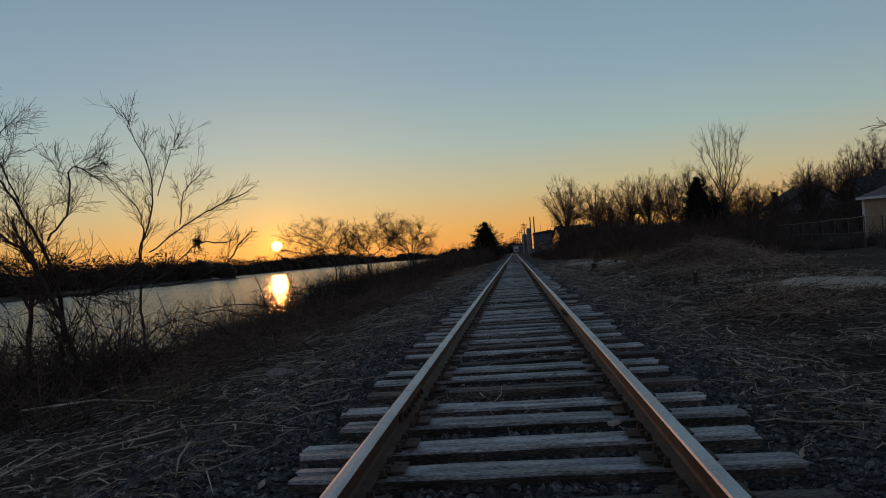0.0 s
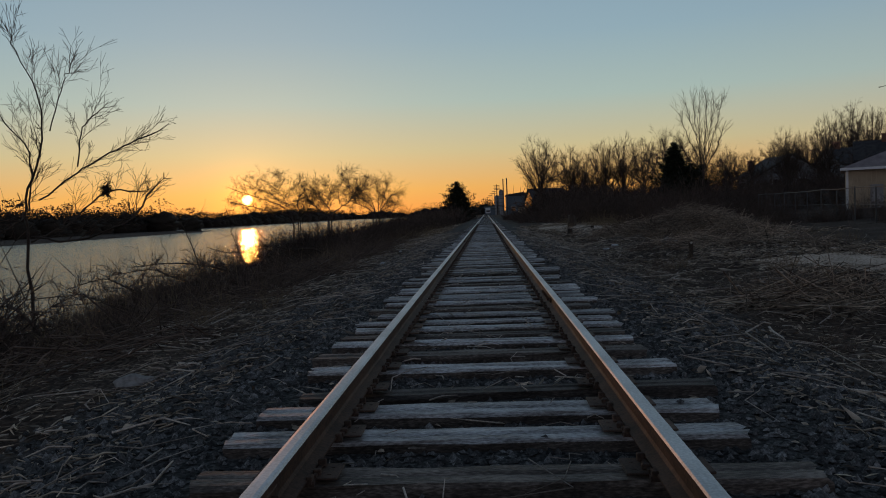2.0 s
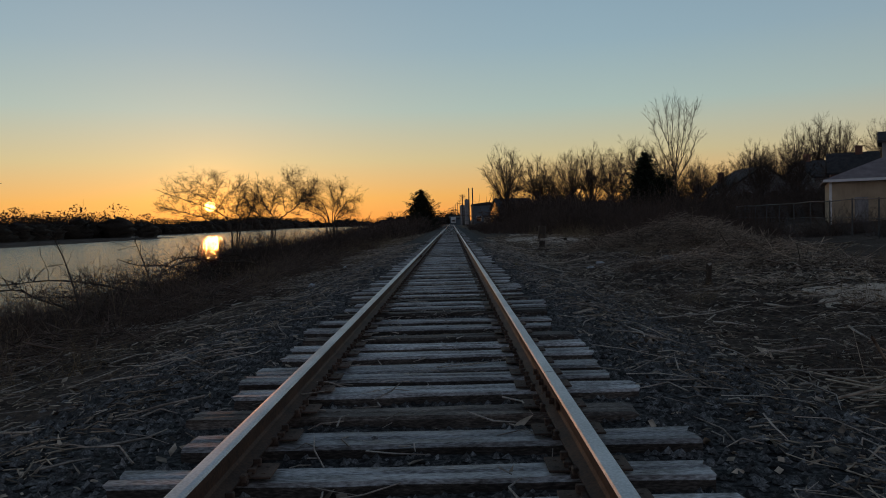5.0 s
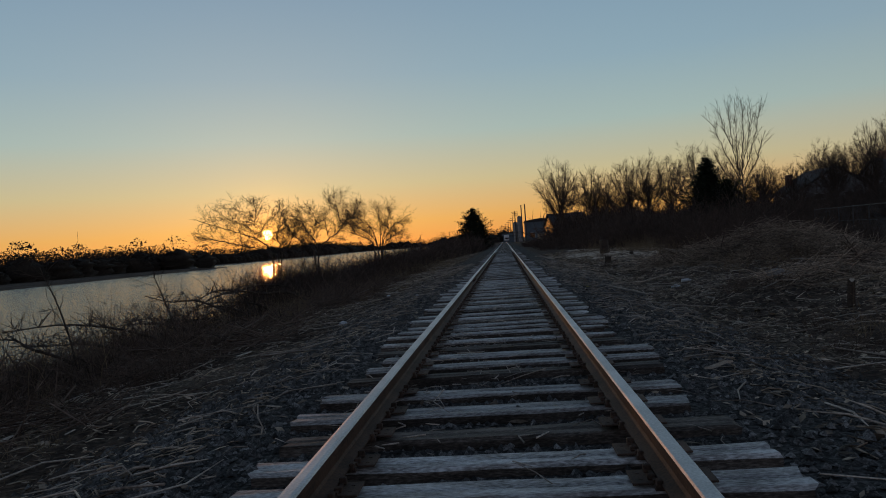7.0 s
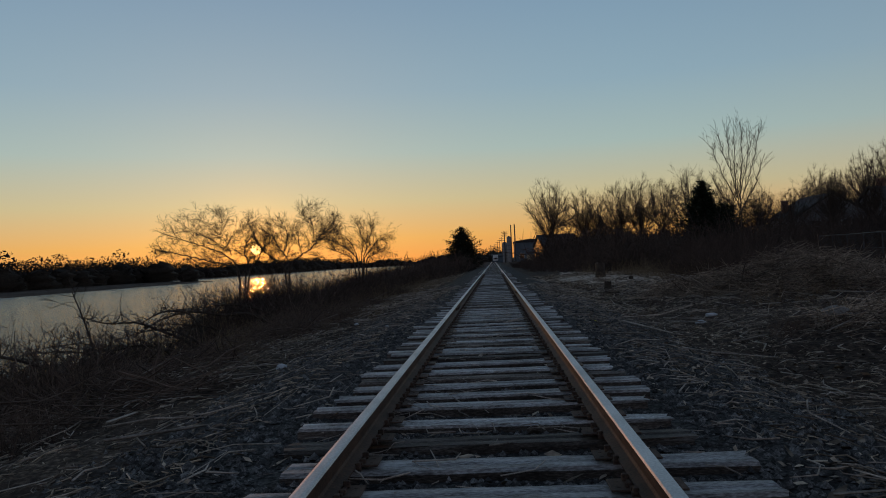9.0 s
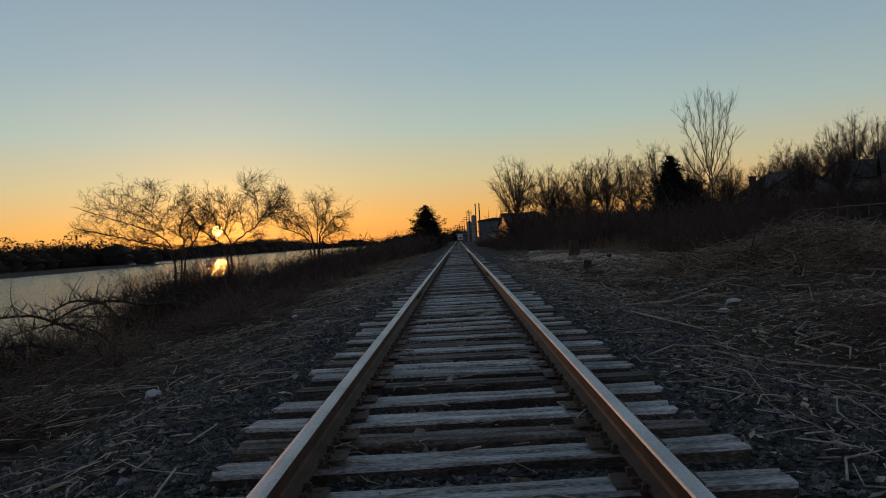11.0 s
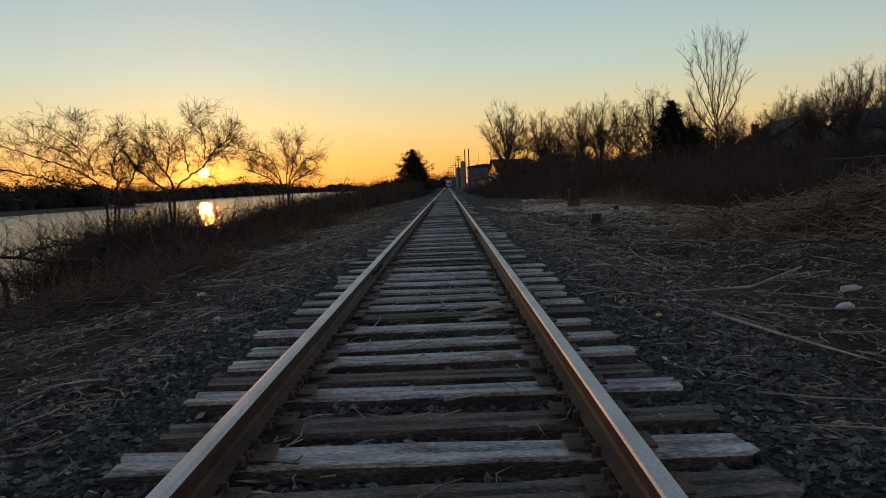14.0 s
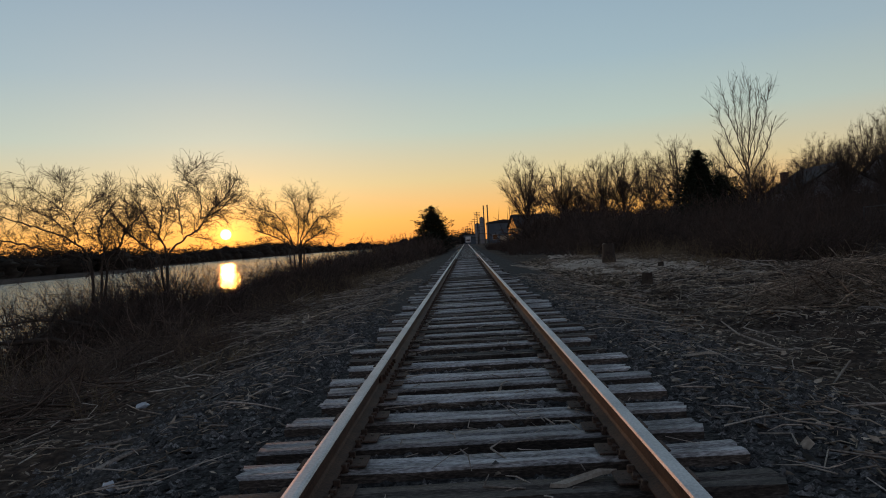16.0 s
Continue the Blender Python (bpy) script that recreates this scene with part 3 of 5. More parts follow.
# three willows on the bank
tree(limb_tree(31, [[(0.14, 0), (0.24, 3.03), (-0.09, 3.52), (-0.54, 3.91), (-1.3, 4.17), (-2.04, 4.48), (-3.2, 4.92)],
                    [(-0.09, 3.52), (-0.23, 4.01), (-0.58, 4.48), (-1.14, 4.92), (-1.7, 5.37)],
                    [(-0.23, 4.01), (-0.07, 4.46), (0.39, 4.78), (0.68, 5.19)],
                    [(-0.54, 3.91), (-0.94, 4.32), (-1.69, 4.61), (-2.48, 5.23)],
                    [(0.3, 0), (0.5, 3.02), (0.62, 3.41), (0.45, 3.84), (0.6, 4.26), (1.07, 4.67)],
                    [(-0.58, 4.48), (-0.45, 4.98), (-0.58, 5.44)],
                    [(0.14, 0), (0.24, 3.03), (-0.42, 3.36), (-1.26, 3.57), (-2.1, 3.85), (-3.11, 4.11)],
                    [(0.35, 0), (0.59, 3.01), (1.06, 3.48), (1.27, 3.98), (1.72, 4.31)]], 0.05, 0.6, (23, 7, 4), 0.03, 0.8, 0.0035),
     -10.9, 40.5, "spreading bare willow leaning over the river", group="willows on the bank").scale = (1.0, 1.0, 0.925)
tree(limb_tree(32, [[(0.03, 0), (0.05, 2.67), (0.57, 3.11), (1.11, 3.49), (1.4, 3.94), (1.89, 4.26), (2.14, 4.76)],
                    [(1.11, 3.49), (1.23, 3.94), (1.1, 4.46), (0.69, 4.81), (1.22, 5.08)],
                    [(0.03, 0), (0.05, 2.67), (-0.08, 3.14), (-0.44, 3.49), (-0.65, 4.1), (-1.06, 4.32)],
                    [(-0.08, 3.14), (0.09, 3.65), (-0.01, 4.16), (-0.19, 4.51)],
                    [(0.57, 3.11), (0.52, 3.63), (0.39, 4.14)],
                    [(1.11, 3.49), (1.68, 3.67), (2.15, 4.08)],
                    [(-0.04, 0), (-0.07, 2.67), (-0.65, 2.99), (-1.04, 3.43), (-1.27, 3.87)]], 0.05, 0.6, (23, 7, 4), 0.03, 0.8, 0.0035),
     -8.6, 40.5, "bare willow with a curved limb and upswept fine twigs", group="willows on the bank").scale = (1.0, 1.0, 0.925)
tree(limb_tree(33, [[(-0.21, 0), (-0.35, 2.76), (-0.65, 3.68), (-1.16, 4.39), (-1.84, 4.55), (-2.52, 4.71)],
                    [(-0.1, 0), (-0.16, 2.76), (-0.09, 3.8), (-0.18, 4.62), (-0.42, 5.18)],
                    [(-0.01, 0), (-0.02, 2.75), (0.26, 3.79), (0.58, 4.46), (0.4, 5.09)],
                    [(-0.21, 0), (-0.35, 2.76), (-0.95, 3.42), (-1.61, 3.86), (-2.28, 4.21)],
                    [(-0.01, 0), (-0.02, 2.75), (0.43, 3.37), (0.94, 4.09), (1.24, 3.89)],
                    [(-0.34, 0), (-0.57, 2.77), (-1.37, 3.24), (-1.91, 3.46)],
                    [(0.07, 0), (0.12, 2.75), (0.69, 3.06), (1.12, 3.34)]], 0.05, 0.72, (23, 7, 4), 0.03, 0.8, 0.0035),
     -7.75, 54, "round bare willow on the bank", group="willows on the bank").scale = (1.0, 1.0, 0.925)

# hillside trees
def crown_limbs(seed, h, w, n):
    """Limbs that fan out from a short trunk to the rim of a rounded crown."""
    r = np.random.default_rng(seed)
    limbs = [[(0, 0, 0), (0.02 * h, 0, 0.3 * h), (0, 0.02 * h, 0.6 * h), (0.01 * h, 0, 0.93 * h)]]
    for k in range(n):
        a, phi = 2.4 * k + r.uniform(-0.3, 0.3), radians(15 + 70 * ((k + 0.5) / n) ** 0.8)
        z0 = h * r.uniform(0.16, 0.42)
        q, zt = 0.46 * w * math.sin(phi), h * (0.42 + 0.50 * math.cos(phi))
        c, s = math.cos(a), math.sin(a)
        limbs.append([(0, 0, z0), (0.35 * q * c, 0.35 * q * s, z0 + 0.4 * (zt - z0)), (0.75 * q * c, 0.75 * q * s, z0 + 0.75 * (zt - z0)), (q * c, q * s, zt)])
    return limbs


HILL = [limb_tree(141 + i, crown_limbs(41 + i, 14, (9.5, 8.5, 9)[i], (17, 14, 15)[i]), 0.16, 1.9, (13, 6, 4), 0.05, 0.6, 0.009, 0.08) for i in range(3)]
tree(limb_tree(51, [[(0, 0), (0, 4), (0.05, 6), (0.1, 7.2), (0.3, 9.5), (0.4, 12), (0.5, 14)], [(0, 5.2), (-0.3, 7), (-0.7, 9.4), (-0.9, 12), (-1.1, 13.8)], [(0.05, 6.2), (0.8, 8), (1.6, 10.4), (2.1, 12.2), (2.4, 13.4)],
                    [(0, 5.6), (-0.8, 7.2), (-1.7, 9), (-2.3, 10.8), (-2.6, 12)], [(0.1, 7.2), (0.9, 9.6), (1.2, 12), (1.4, 13.8)], [(-0.3, 7), (-0.4, 9.5), (-0.3, 12.2), (-0.3, 14.2)],
                    [(0, 5), (0.9, 6.6), (1.7, 8.2), (2.3, 10.2)], [(0, 4.8), (-1.1, 6.0), (-2, 7), (-2.7, 8.6)], [(-0.7, 9.4), (-1.5, 11.2), (-1.9, 13)]], 0.10, 1.5, (15, 4, 2), 0.10, 0.36, 0.0075, 0.04, 0.5),
     24.1, 82.5, "tall bare tree with upright fanning branches").scale = (0.92, 0.92, 0.90)
for i, (x, y, top, wide) in enumerate([(12.5, 166, 17, 0.95), (17.1, 147, 13.5, 1), (22.9, 141, 14, 0.9), (26.1, 140, 14.2, 0.8), (30.3, 124, 13.8, 1), (28, 131, 13, 0.9), (20, 150, 12.0, 1), (34, 118, 11, 1), (40, 122, 9.5, 1), (47.1, 117.5, 12, 0.8), (43, 112, 10, 1), (52, 122, 12, 0.8), (56.3, 124, 14.9, 0.7), (61.4, 127, 17, 0.7), (61.7, 121, 15.5, 0.8), (68, 120, 15, 0.8), (74, 112, 16, 0.9), (33.5, 94, 7.6, 0.8), (36.2, 90, 8.4, 0.75), (38.8, 96, 8.8, 0.8), (41.5, 93, 8.2, 0.7), (31.0, 97, 8.2, 0.8), (44.5, 98, 9.4, 0.8), (48, 96, 9.8, 0.8)]):
    h = top - gz(x, y)
    t = tree(HILL[i % 3], x, y, "large bare hillside tree against the sky", 47 * i, 1, group="hillside trees")
    t.scale = (1.05 * wide * h / 14, 1.05 * wide * h / 14, h / 14)


class Spikes(Tubes):
    """Many thin tapering twigs, each a three-sided spike."""

    def add(self, pts, radii, sides=3):
        a, b = np.asarray(pts[0], float), np.asarray(pts[1], float)
        d = (b - a) / (np.linalg.norm(b - a) + 1e-9)
        u = np.cross(d, (0, 0, 1.0) if abs(d[2]) < 0.8 else (1.0, 0, 0))
        u /= np.linalg.norm(u) + 1e-9
        w = np.cross(d, u)
        q = radii[0] * 1.15
        self.v.append(np.stack([a + u * q, a - u * 0.5 * q + w * 0.866 * q, a - u * 0.5 * q - w * 0.866 * q, b]))
        n = self.n
        self.f.append(np.array([(n, n + 1, n + 3), (n + 1, n + 2, n + 3), (n + 2, n, n + 3)]))
        self.n += 4


def bush_mesh(seed, stems, height, width, mat, rad=0.006, loose=0.6):
    """A leafless bush: its stems and its side twigs, as two meshes."""
    r = np.random.default_rng(seed)
    t, w = Tubes(), Spikes()
    for _ in range(stems):
        a, q = r.uniform(0, 2 * math.pi), math.sqrt(r.random()) * width * 0.6
        s = (q * math.cos(a), q * math.sin(a), -0.05)
        l = height * r.uniform(0.45, 1.05)
        pts = branch(r, s, (r.normal(0, loose) + 0.6 * math.cos(a) * q / width, r.normal(0, loose) + 0.6 * math.sin(a) * q / width, 1), l, 3, 0.38, -0.03)
        t.add(pts, np.linspace(rad, rad * 0.3, 4), 3)
        for k in (1, 2, 3):
            for _ in range(2):
                d = pts[k] - pts[k - 1] + r.normal(0, 0.75, 3) * l / 3
                w.add([pts[k], pts[k] + d / np.linalg.norm(d) * l * r.uniform(0.15, 0.4)], [rad * 0.5, rad * 0.25], 3)
    return t.mesh("stem_clump", mat), w.mesh("crown", mat)


BUSH = [bush_mesh(61 + i, 95, 3.2, 2.6, THICKET, 0.022) for i in range(4)]
FARBUSH = [bush_mesh(66 + i, 45, 3.2, 2.8, THICKET, 0.045) for i in range(2)]
LOW = [bush_mesh(71 + i, 75, 0.95, 0.9, BRAMBLE, 0.0095) for i in range(4)]


def far_brush(meshes, places, name, label):
    """Brush too far off to tell the single bushes apart."""
    v, f, n = [], [], 0
    for i, (x, y, s) in enumerate(places):
        a = 77 * i
        c, q = math.cos(a), math.sin(a)
        for me in meshes[i % len(meshes)]:
            co = np.empty(len(me.vertices) * 3)
            me.vertices.foreach_get("co", co)
            co = co.reshape(-1, 3) * s
            v.append(np.stack([co[:, 0] * c - co[:, 1] * q + x, co[:, 0] * q + co[:, 1] * c + y, co[:, 2] + gz(x, y) - 0.05], 1))
            f += [tuple(k + n for k in p.vertices) for p in me.polygons]
            n += len(co)
    ob = new(name, mesh_from(name, np.concatenate(v), f, THICKET))
    tagged(ob, label, "brush", kind="stuff")


def bushes(meshes, places, name, label, category, group):
    if name == "bank_bush":
        far = [p for p in places if p[1] > 46]
        places = [p for p in places if p[1] <= 46]
        if far:
            far_brush(meshes, far, "far_thicket", "tangled leafless brush along the river bank")
    for i, (x, y, s) in enumerate(places):
        pair = meshes[i % len(meshes)]
        ob = holder(name, pose(x, y, gz(x, y) - 0.05, 0, 0, 77 * i), label, category, group)
        ob.scale = (s, s, s * (0.8 + 0.1 * (i % 5)))
        child("stem_clump", pair[0], ob)
        child("crown", pair[1], ob)


r0 = np.random.default_rng(81)
places = []
for _ in range(95):
    y = r0.uniform(64, 128)
    x = r0.uniform(0.085 * y + 1.5, 0.085 * y + 16 + (128 - y) * 0.25)
    if 23 < x < 36 and y < 66:
        continue
    places.append((x, y, r0.uniform(0.7, 1.25)))
bushes(BUSH, places, "thicket_bush", "dense leafless brown thicket bush", "bush", "thicket on the slope")
places = [(r0.uniform(15, 27), r0.uniform(34, 46), r0.uniform(0.3, 0.5)) for _ in range(20)]
bushes(BUSH, places, "thicket_bush", "low leafless brown thicket bush", "bush", "thicket below the fence")
places = [(float(shore_x(y)) + r0.uniform(0.3, 5.6), y, r0.uniform(0.7, 1.4)) for y in r0.uniform(2, 75, 80)]
places = [p for p in places if not (25 < p[1] < 40 and p[0] < -7.6)]
bushes(LOW, places, "bank_bush", "tangled leafless bush on the river bank", "bush", "bushes on the river bank")
places = [(r0.uniform(-14, -4.5), y, r0.uniform(1.2, 2.2)) for y in r0.uniform(75, 140, 45)]
bushes(LOW, places, "bank_bush", "tangled leafless bush on the river bank", "bush", "bushes on the river bank")


def fir_mesh(seed, height, width):
    """A ragged evergreen: uneven boughs of needle sprays round a dense heart, with a thin leader."""
    r = np.random.default_rng(seed)
    v, f = [], []

    def spray(c, d, s):
        side = np.cross(d, [0, 0, 1]) + r.normal(0, 0.35, 3)
        n = len(v)
        v.extend([c - d * s * 0.3 + side * s * 0.32, c - d * s * 0.3 - side * s * 0.32, c + d * s])
        f.append((n, n + 1, n + 2))

    def reach(q):
        return width * 0.5 * float(np.interp(q, [0, 0.15, 0.35, 0.55, 0.75, 0.9, 1], [0.9, 1.0, 0.98, 0.86, 0.62, 0.36, 0.06]))

    for k in range(230):
        q = (k + r.random()) / 230
        a = 2.4 * k + r.uniform(-0.4, 0.4)
        l = reach(q) * r.uniform(0.45, 1.2)
        out = np.array([math.cos(a), math.sin(a), r.uniform(-0.12, 0.28) + 0.3 * q])
        m = int(26 + 34 * (1 - q))
        for u in r.random(m) ** 0.6:
            c = np.array([0, 0, height * (0.03 + 0.95 * q)]) + out * l * u + r.normal(0, 0.028 * height, 3) * (1.05 - 0.7 * q)
            d = out * 0.8 + r.normal(0, 0.35, 3)
            spray(c, d / np.linalg.norm(d), 0.055 * height * r.uniform(0.5, 1.15) * (1.05 - 0.55 * q))
    for _ in range(3800):
        q = r.random() ** 1.2
        a, g = r.uniform(0, 6.283), 0.72 * reach(q) * math.sqrt(r.random())
        d = r.normal(0, 1, 3)
        spray(np.array([g * math.cos(a), g * math.sin(a), height * 0.9 * q]), d / np.linalg.norm(d), 0.06 * height)
    return mesh_from("crown", v, np.array(f), FIR)


def fir(x, y, h, w, seed, label):
    ob = holder("fir_tree", pose(x, y, gz(x, y)), label, "evergreen tree")
    part("trunk", rod(bmesh.new(), (0, 0, -0.2), (0, 0, h * 0.95), 0.02 * h, 0.004 * h), BARK, ob)
    child("crown", fir_mesh(seed, h, w), ob)


fir(-4.9, 129.0, 7.1, 6.8, 5, "dark ragged evergreen close beside the track")
fir(25.2, 99, 9.3, 5.6, 6, "dark evergreen among the bare hillside trees")
fir(26.9, 97, 6.2, 8.0, 7, "low dark evergreen in the thicket")


def far_woods():
    """The wooded far shore: many ragged crowns on short trunks."""
    r = np.random.default_rng(91)
    v, f = [], []
    spots = []
    for _ in range(1500):
        y = r.uniform(-50, 900)
        spots.append((float(far_x(y)) - 12 - 50 * r.random() ** 1.3 - (22 if y < 250 else 0), y))
    for _ in range(380):
        spots.append((r.uniform(-330, -20), r.uniform(880, 960)))
    for _ in range(120):
        spots.append((r.uniform(-30, 6), r.uniform(430, 620)))
    n = 0
    ring = np.linspace(0, 2 * math.pi, 8)[:7]
    for x, y in spots:
        z0 = gz(x, y)
        h = r.uniform(5.2, 9.0) * (1.35 if y > 600 else 1) * (1.4 if r.random() < 0.06 else 1)
        w = h * r.uniform(0.4, 0.65)
        # fine spray of the crown
        m = 340 if y < 170 else 200 if y < 450 else 110
        a, q, zz = r.uniform(0, 6.283, m), np.sqrt(r.random(m)), r.random(m) ** 0.75
        rad = w * q * np.sqrt(np.maximum(0.04, 1 - (zz * 1.5 - 0.55) ** 2))
        c = np.stack([x + rad * np.cos(a), y + rad * np.sin(a), z0 + h * zz], 1)
        v.append((c[:, None] + r.normal(0, h * (0.019 if y < 170 else 0.027), (m, 3, 3))).reshape(-1, 3))
        f.append(n + np.arange(3 * m).reshape(-1, 3))
        n += 3 * m
        # dense heart of the crown
        lv = []
        for k, (u, s) in enumerate(((-0.05, 0.9), (0.15, 1.1), (0.35, 1.0), (0.5, 0.65), (0.6, 0.05))):
            g = w * s * r.uniform(0.75, 1.15, 7)
            lv.append(np.stack([x + g * np.cos(ring + k), y + g * np.sin(ring + k), z0 + h * (u + r.uniform(-0.06, 0.06, 7))], 1))
        v.append(np.concatenate(lv))
        for k in range(4):
            i = np.arange(7)
            j = (i + 1) % 7
            f.append(np.concatenate([np.stack([n + 7 * k + i, n + 7 * k + j, n + 7 * k + 7 + j], 1), np.stack([n + 7 * k + i, n + 7 * k + 7 + j, n + 7 * k + 7 + i], 1)]))
        n += 35
    v, f = np.concatenate(v), np.concatenate(f)
    ob = new("far_woods", mesh_from("far_woods", v, f, WOODS))
    tagged(ob, "dark low woods along the far shore", "woods", kind="stuff")


far_woods()

# thickets farther along the line
r1 = np.random.default_rng(83)
places = [(x, y, s) for x, y, s in zip(r1.uniform(14, 50, 85), r1.uniform(68, 100, 85), r1.uniform(0.7, 1.08, 85)) if x < 0.55 * y]
places += [(x, y, s) for x, y, s in zip(r1.uniform(8, 20, 30), r1.uniform(90, 130, 30), r1.uniform(0.8, 1.2, 30))]
places += [(x, y, s) for x, y, s in zip(r1.uniform(27, 46, 30), r1.uniform(78, 100, 30), r1.uniform(1.15, 1.55, 30))]
places += [(r1.uniform(15, 27), y, r1.uniform(0.7, 1.0)) for y in r1.uniform(64, 74, 20)]
places += [(r1.uniform(0.2, 0.37) * y, y, r1.uniform(0.4, 0.7)) for y in r1.uniform(44, 66, 60)]
bushes(BUSH, places, "thicket_bush", "tall leafless brown thicket on the slope", "bush", "thicket on the slope")
places = [(0.112 * (y - 10) + r1.uniform(0, 24), y, r1.uniform(1.2, 1.9)) for y in r1.uniform(120, 290, 75)]
places += [(0.108 * (y - 18) + r1.uniform(0, 14), y, r1.uniform(2.0, 2.8)) for y in r1.uniform(150, 232, 40)]
places += [(r1.uniform(9, 36) + 0.03 * (y - 120), y, r1.uniform(1.3, 1.9)) for y in r1.uniform(108, 140, 80)]
far_brush(FARBUSH, places, "far_thicket", "distant leafless brown thicket on the slope")
places = [(-r1.uniform(4.2, 16), y, r1.uniform(0.75, 1.05)) for y in r1.uniform(100, 250, 110)]
places += [(-r1.uniform(5.5, 13), y, r1.uniform(0.5, 0.75)) for y in r1.uniform(62, 104, 60)]
places += [(r1.uniform(-8.5, -4.0), y, r1.uniform(0.5, 0.75)) for y in r1.uniform(112, 126, 12)]
places += [(r1.uniform(3.6, 10), y, r1.uniform(0.3, 0.5)) for y in r1.uniform(72, 150, 70)]
places += [(r1.uniform(13, 22), y, r1.uniform(1.0, 1.3)) for y in r1.uniform(222, 234, 9)]
far_brush(FARBUSH, places, "far_thicket", "distant low leafless brush between track and river")
places = [(r1.uniform(-11.0, -6.2), y, r1.uniform(0.35, 0.6)) for y in r1.uniform(41, 76, 36)]
places += [(r1.uniform(-11.5, -8.2), y, r1.uniform(0.55, 0.8)) for y in r1.uniform(37.5, 45, 20)]
places += [(r1.uniform(-10, -6.8), y, r1.uniform(0.45, 0.65)) for y in r1.uniform(48, 62, 10)]
places += [(x + r1.normal(0, 0.9), y + r1.normal(0, 1.0), r1.uniform(0.45, 0.7)) for x, y in ((-10.9, 40.2), (-8.8, 40.5), (-9.8, 41.0), (-7.8, 53.5)) for _ in range(6)]
places += [(r1.uniform(-10.2, -7.2), y, r1.uniform(0.42, 0.68)) for y in r1.uniform(6, 14.5, 20)]
places += [(r1.uniform(-9.8, -6.6), y, r1.uniform(0.32, 0.5)) for y in r1.uniform(34.5, 41, 8)]
places += [(r1.uniform(-10.2, -8.2), y, r1.uniform(0.35, 0.5)) for y in r1.uniform(4, 30, 16)]
bushes(BUSH, places, "bank_bush", "tall leafless brown brush under the willows", "bush", "bushes on the river bank")
WEED = [bush_mesh(76 + i, 34, 0.75, 0.6, REED, 0.004, 0.35) for i in range(3)]
places = [(x, y, s) for x, y, s in zip(-r1.uniform(3.4, 9.5, 110), r1.uniform(1.5, 60, 110), r1.uniform(0.5, 1.1, 110))]
places += [(x, y, s) for x, y, s in zip(r1.uniform(3.2, 13, 80), r1.uniform(5, 60, 80), r1.uniform(0.4, 0.9, 80))]
places += [(x, y, s) for x, y, s in zip(r1.uniform(6.5, 17, 50), r1.uniform(44, 64, 50), r1.uniform(0.9, 1.7, 50))]
places += [(x, y, s) for x, y, s in zip(-r1.uniform(3.2, 9, 55), r1.uniform(36, 95, 55), r1.uniform(0.8, 1.5, 55))]
bushes(WEED, places, "dry_weed", "dry straw-coloured weed tuft on the verge", "weed", "dry weeds on the verges")
places = [(x, y, s) for x, y, s in zip(r1.uniform(3.0, 9, 55), r1.uniform(6, 48, 55), r1.uniform(0.45, 0.8, 55))]
bushes([bush_mesh(79, 60, 0.6, 0.55, BRAMBLE, 0.004, 0.5)], places, "dry_weed", "brown tangled weed clump on the cleared ground", "weed", "dry weeds on the verges")
places = [(r1.uniform(-10.6, -6.8), y, r1.uniform(0.75, 1.15)) for y in r1.uniform(3, 25, 20)]
bushes(LOW, places, "bank_bush", "tangled leafless bush on the river bank", "bush", "bushes on the river bank")
places = [(float(shore_x(y)) + r1.uniform(0.0, 4.2), y, r1.uniform(0.6, 1.15)) for y in r1.uniform(1, 70, 95)]
places += [(r1.uniform(-8.2, -4.2), y, r1.uniform(0.4, 0.75)) for y in r1.uniform(9, 50, 60)]
places = [p for p in places if not (25 < p[1] < 40 and p[0] < -7.6)]
bushes(LOW, places, "bank_bush", "tangled leafless bush on the river bank", "bush", "bushes on the river bank")


def scattered(name, count, xr, yr, length, rad, mat, label, category, seed, tilt=0.12, up=0.01, fade=0.0, bend=0.2):
    """Loose stalks lying about on the ground."""
    r = np.random.default_rng(seed)
    t = Tubes()
    x = xr[0] + (xr[1] - xr[0]) * r.random(count) ** 1.35
    y = yr[0] + (yr[1] - yr[0]) * r.random(count) ** (1 + fade)
    l = length[0] + (length[1] - length[0]) * r.random(count) ** 2.2
    a = r.uniform(0, 2 * math.pi, count)
    for i in range(count):
        d = np.array([math.cos(a[i]), math.sin(a[i]), 0.0])
        side = np.array([-d[1], d[0], 0.0]) * r.normal(0, bend) * l[i]
        p0 = np.array([x[i], y[i], 0]) - d * l[i] / 2
        p2 = p0 + d * l[i]
        p1 = (p0 + p2) / 2 + side
        z = ground_z(np.array([p0[0], p1[0], p2[0]]), np.array([p0[1], p1[1], p2[1]])) + up
        lift = r.normal(0, tilt) * l[i]
        pts = np.stack([p0, p1, p2])
        pts[:, 2] = z + np.array([max(lift, 0), abs(lift) * 0.5 + r.uniform(0, 0.02), max(-lift, 0)])
        q = rad * r.uniform(0.5, 1.5)
        if l[i] < 0.11:
            t.add(pts[::2], [q, q * 0.6], 3)
        else:
            t.add(pts, [q, q, q * 0.5], 3)
    ob = new(name, t.mesh(name, mat))
    tagged(ob, label, category, kind="stuff")


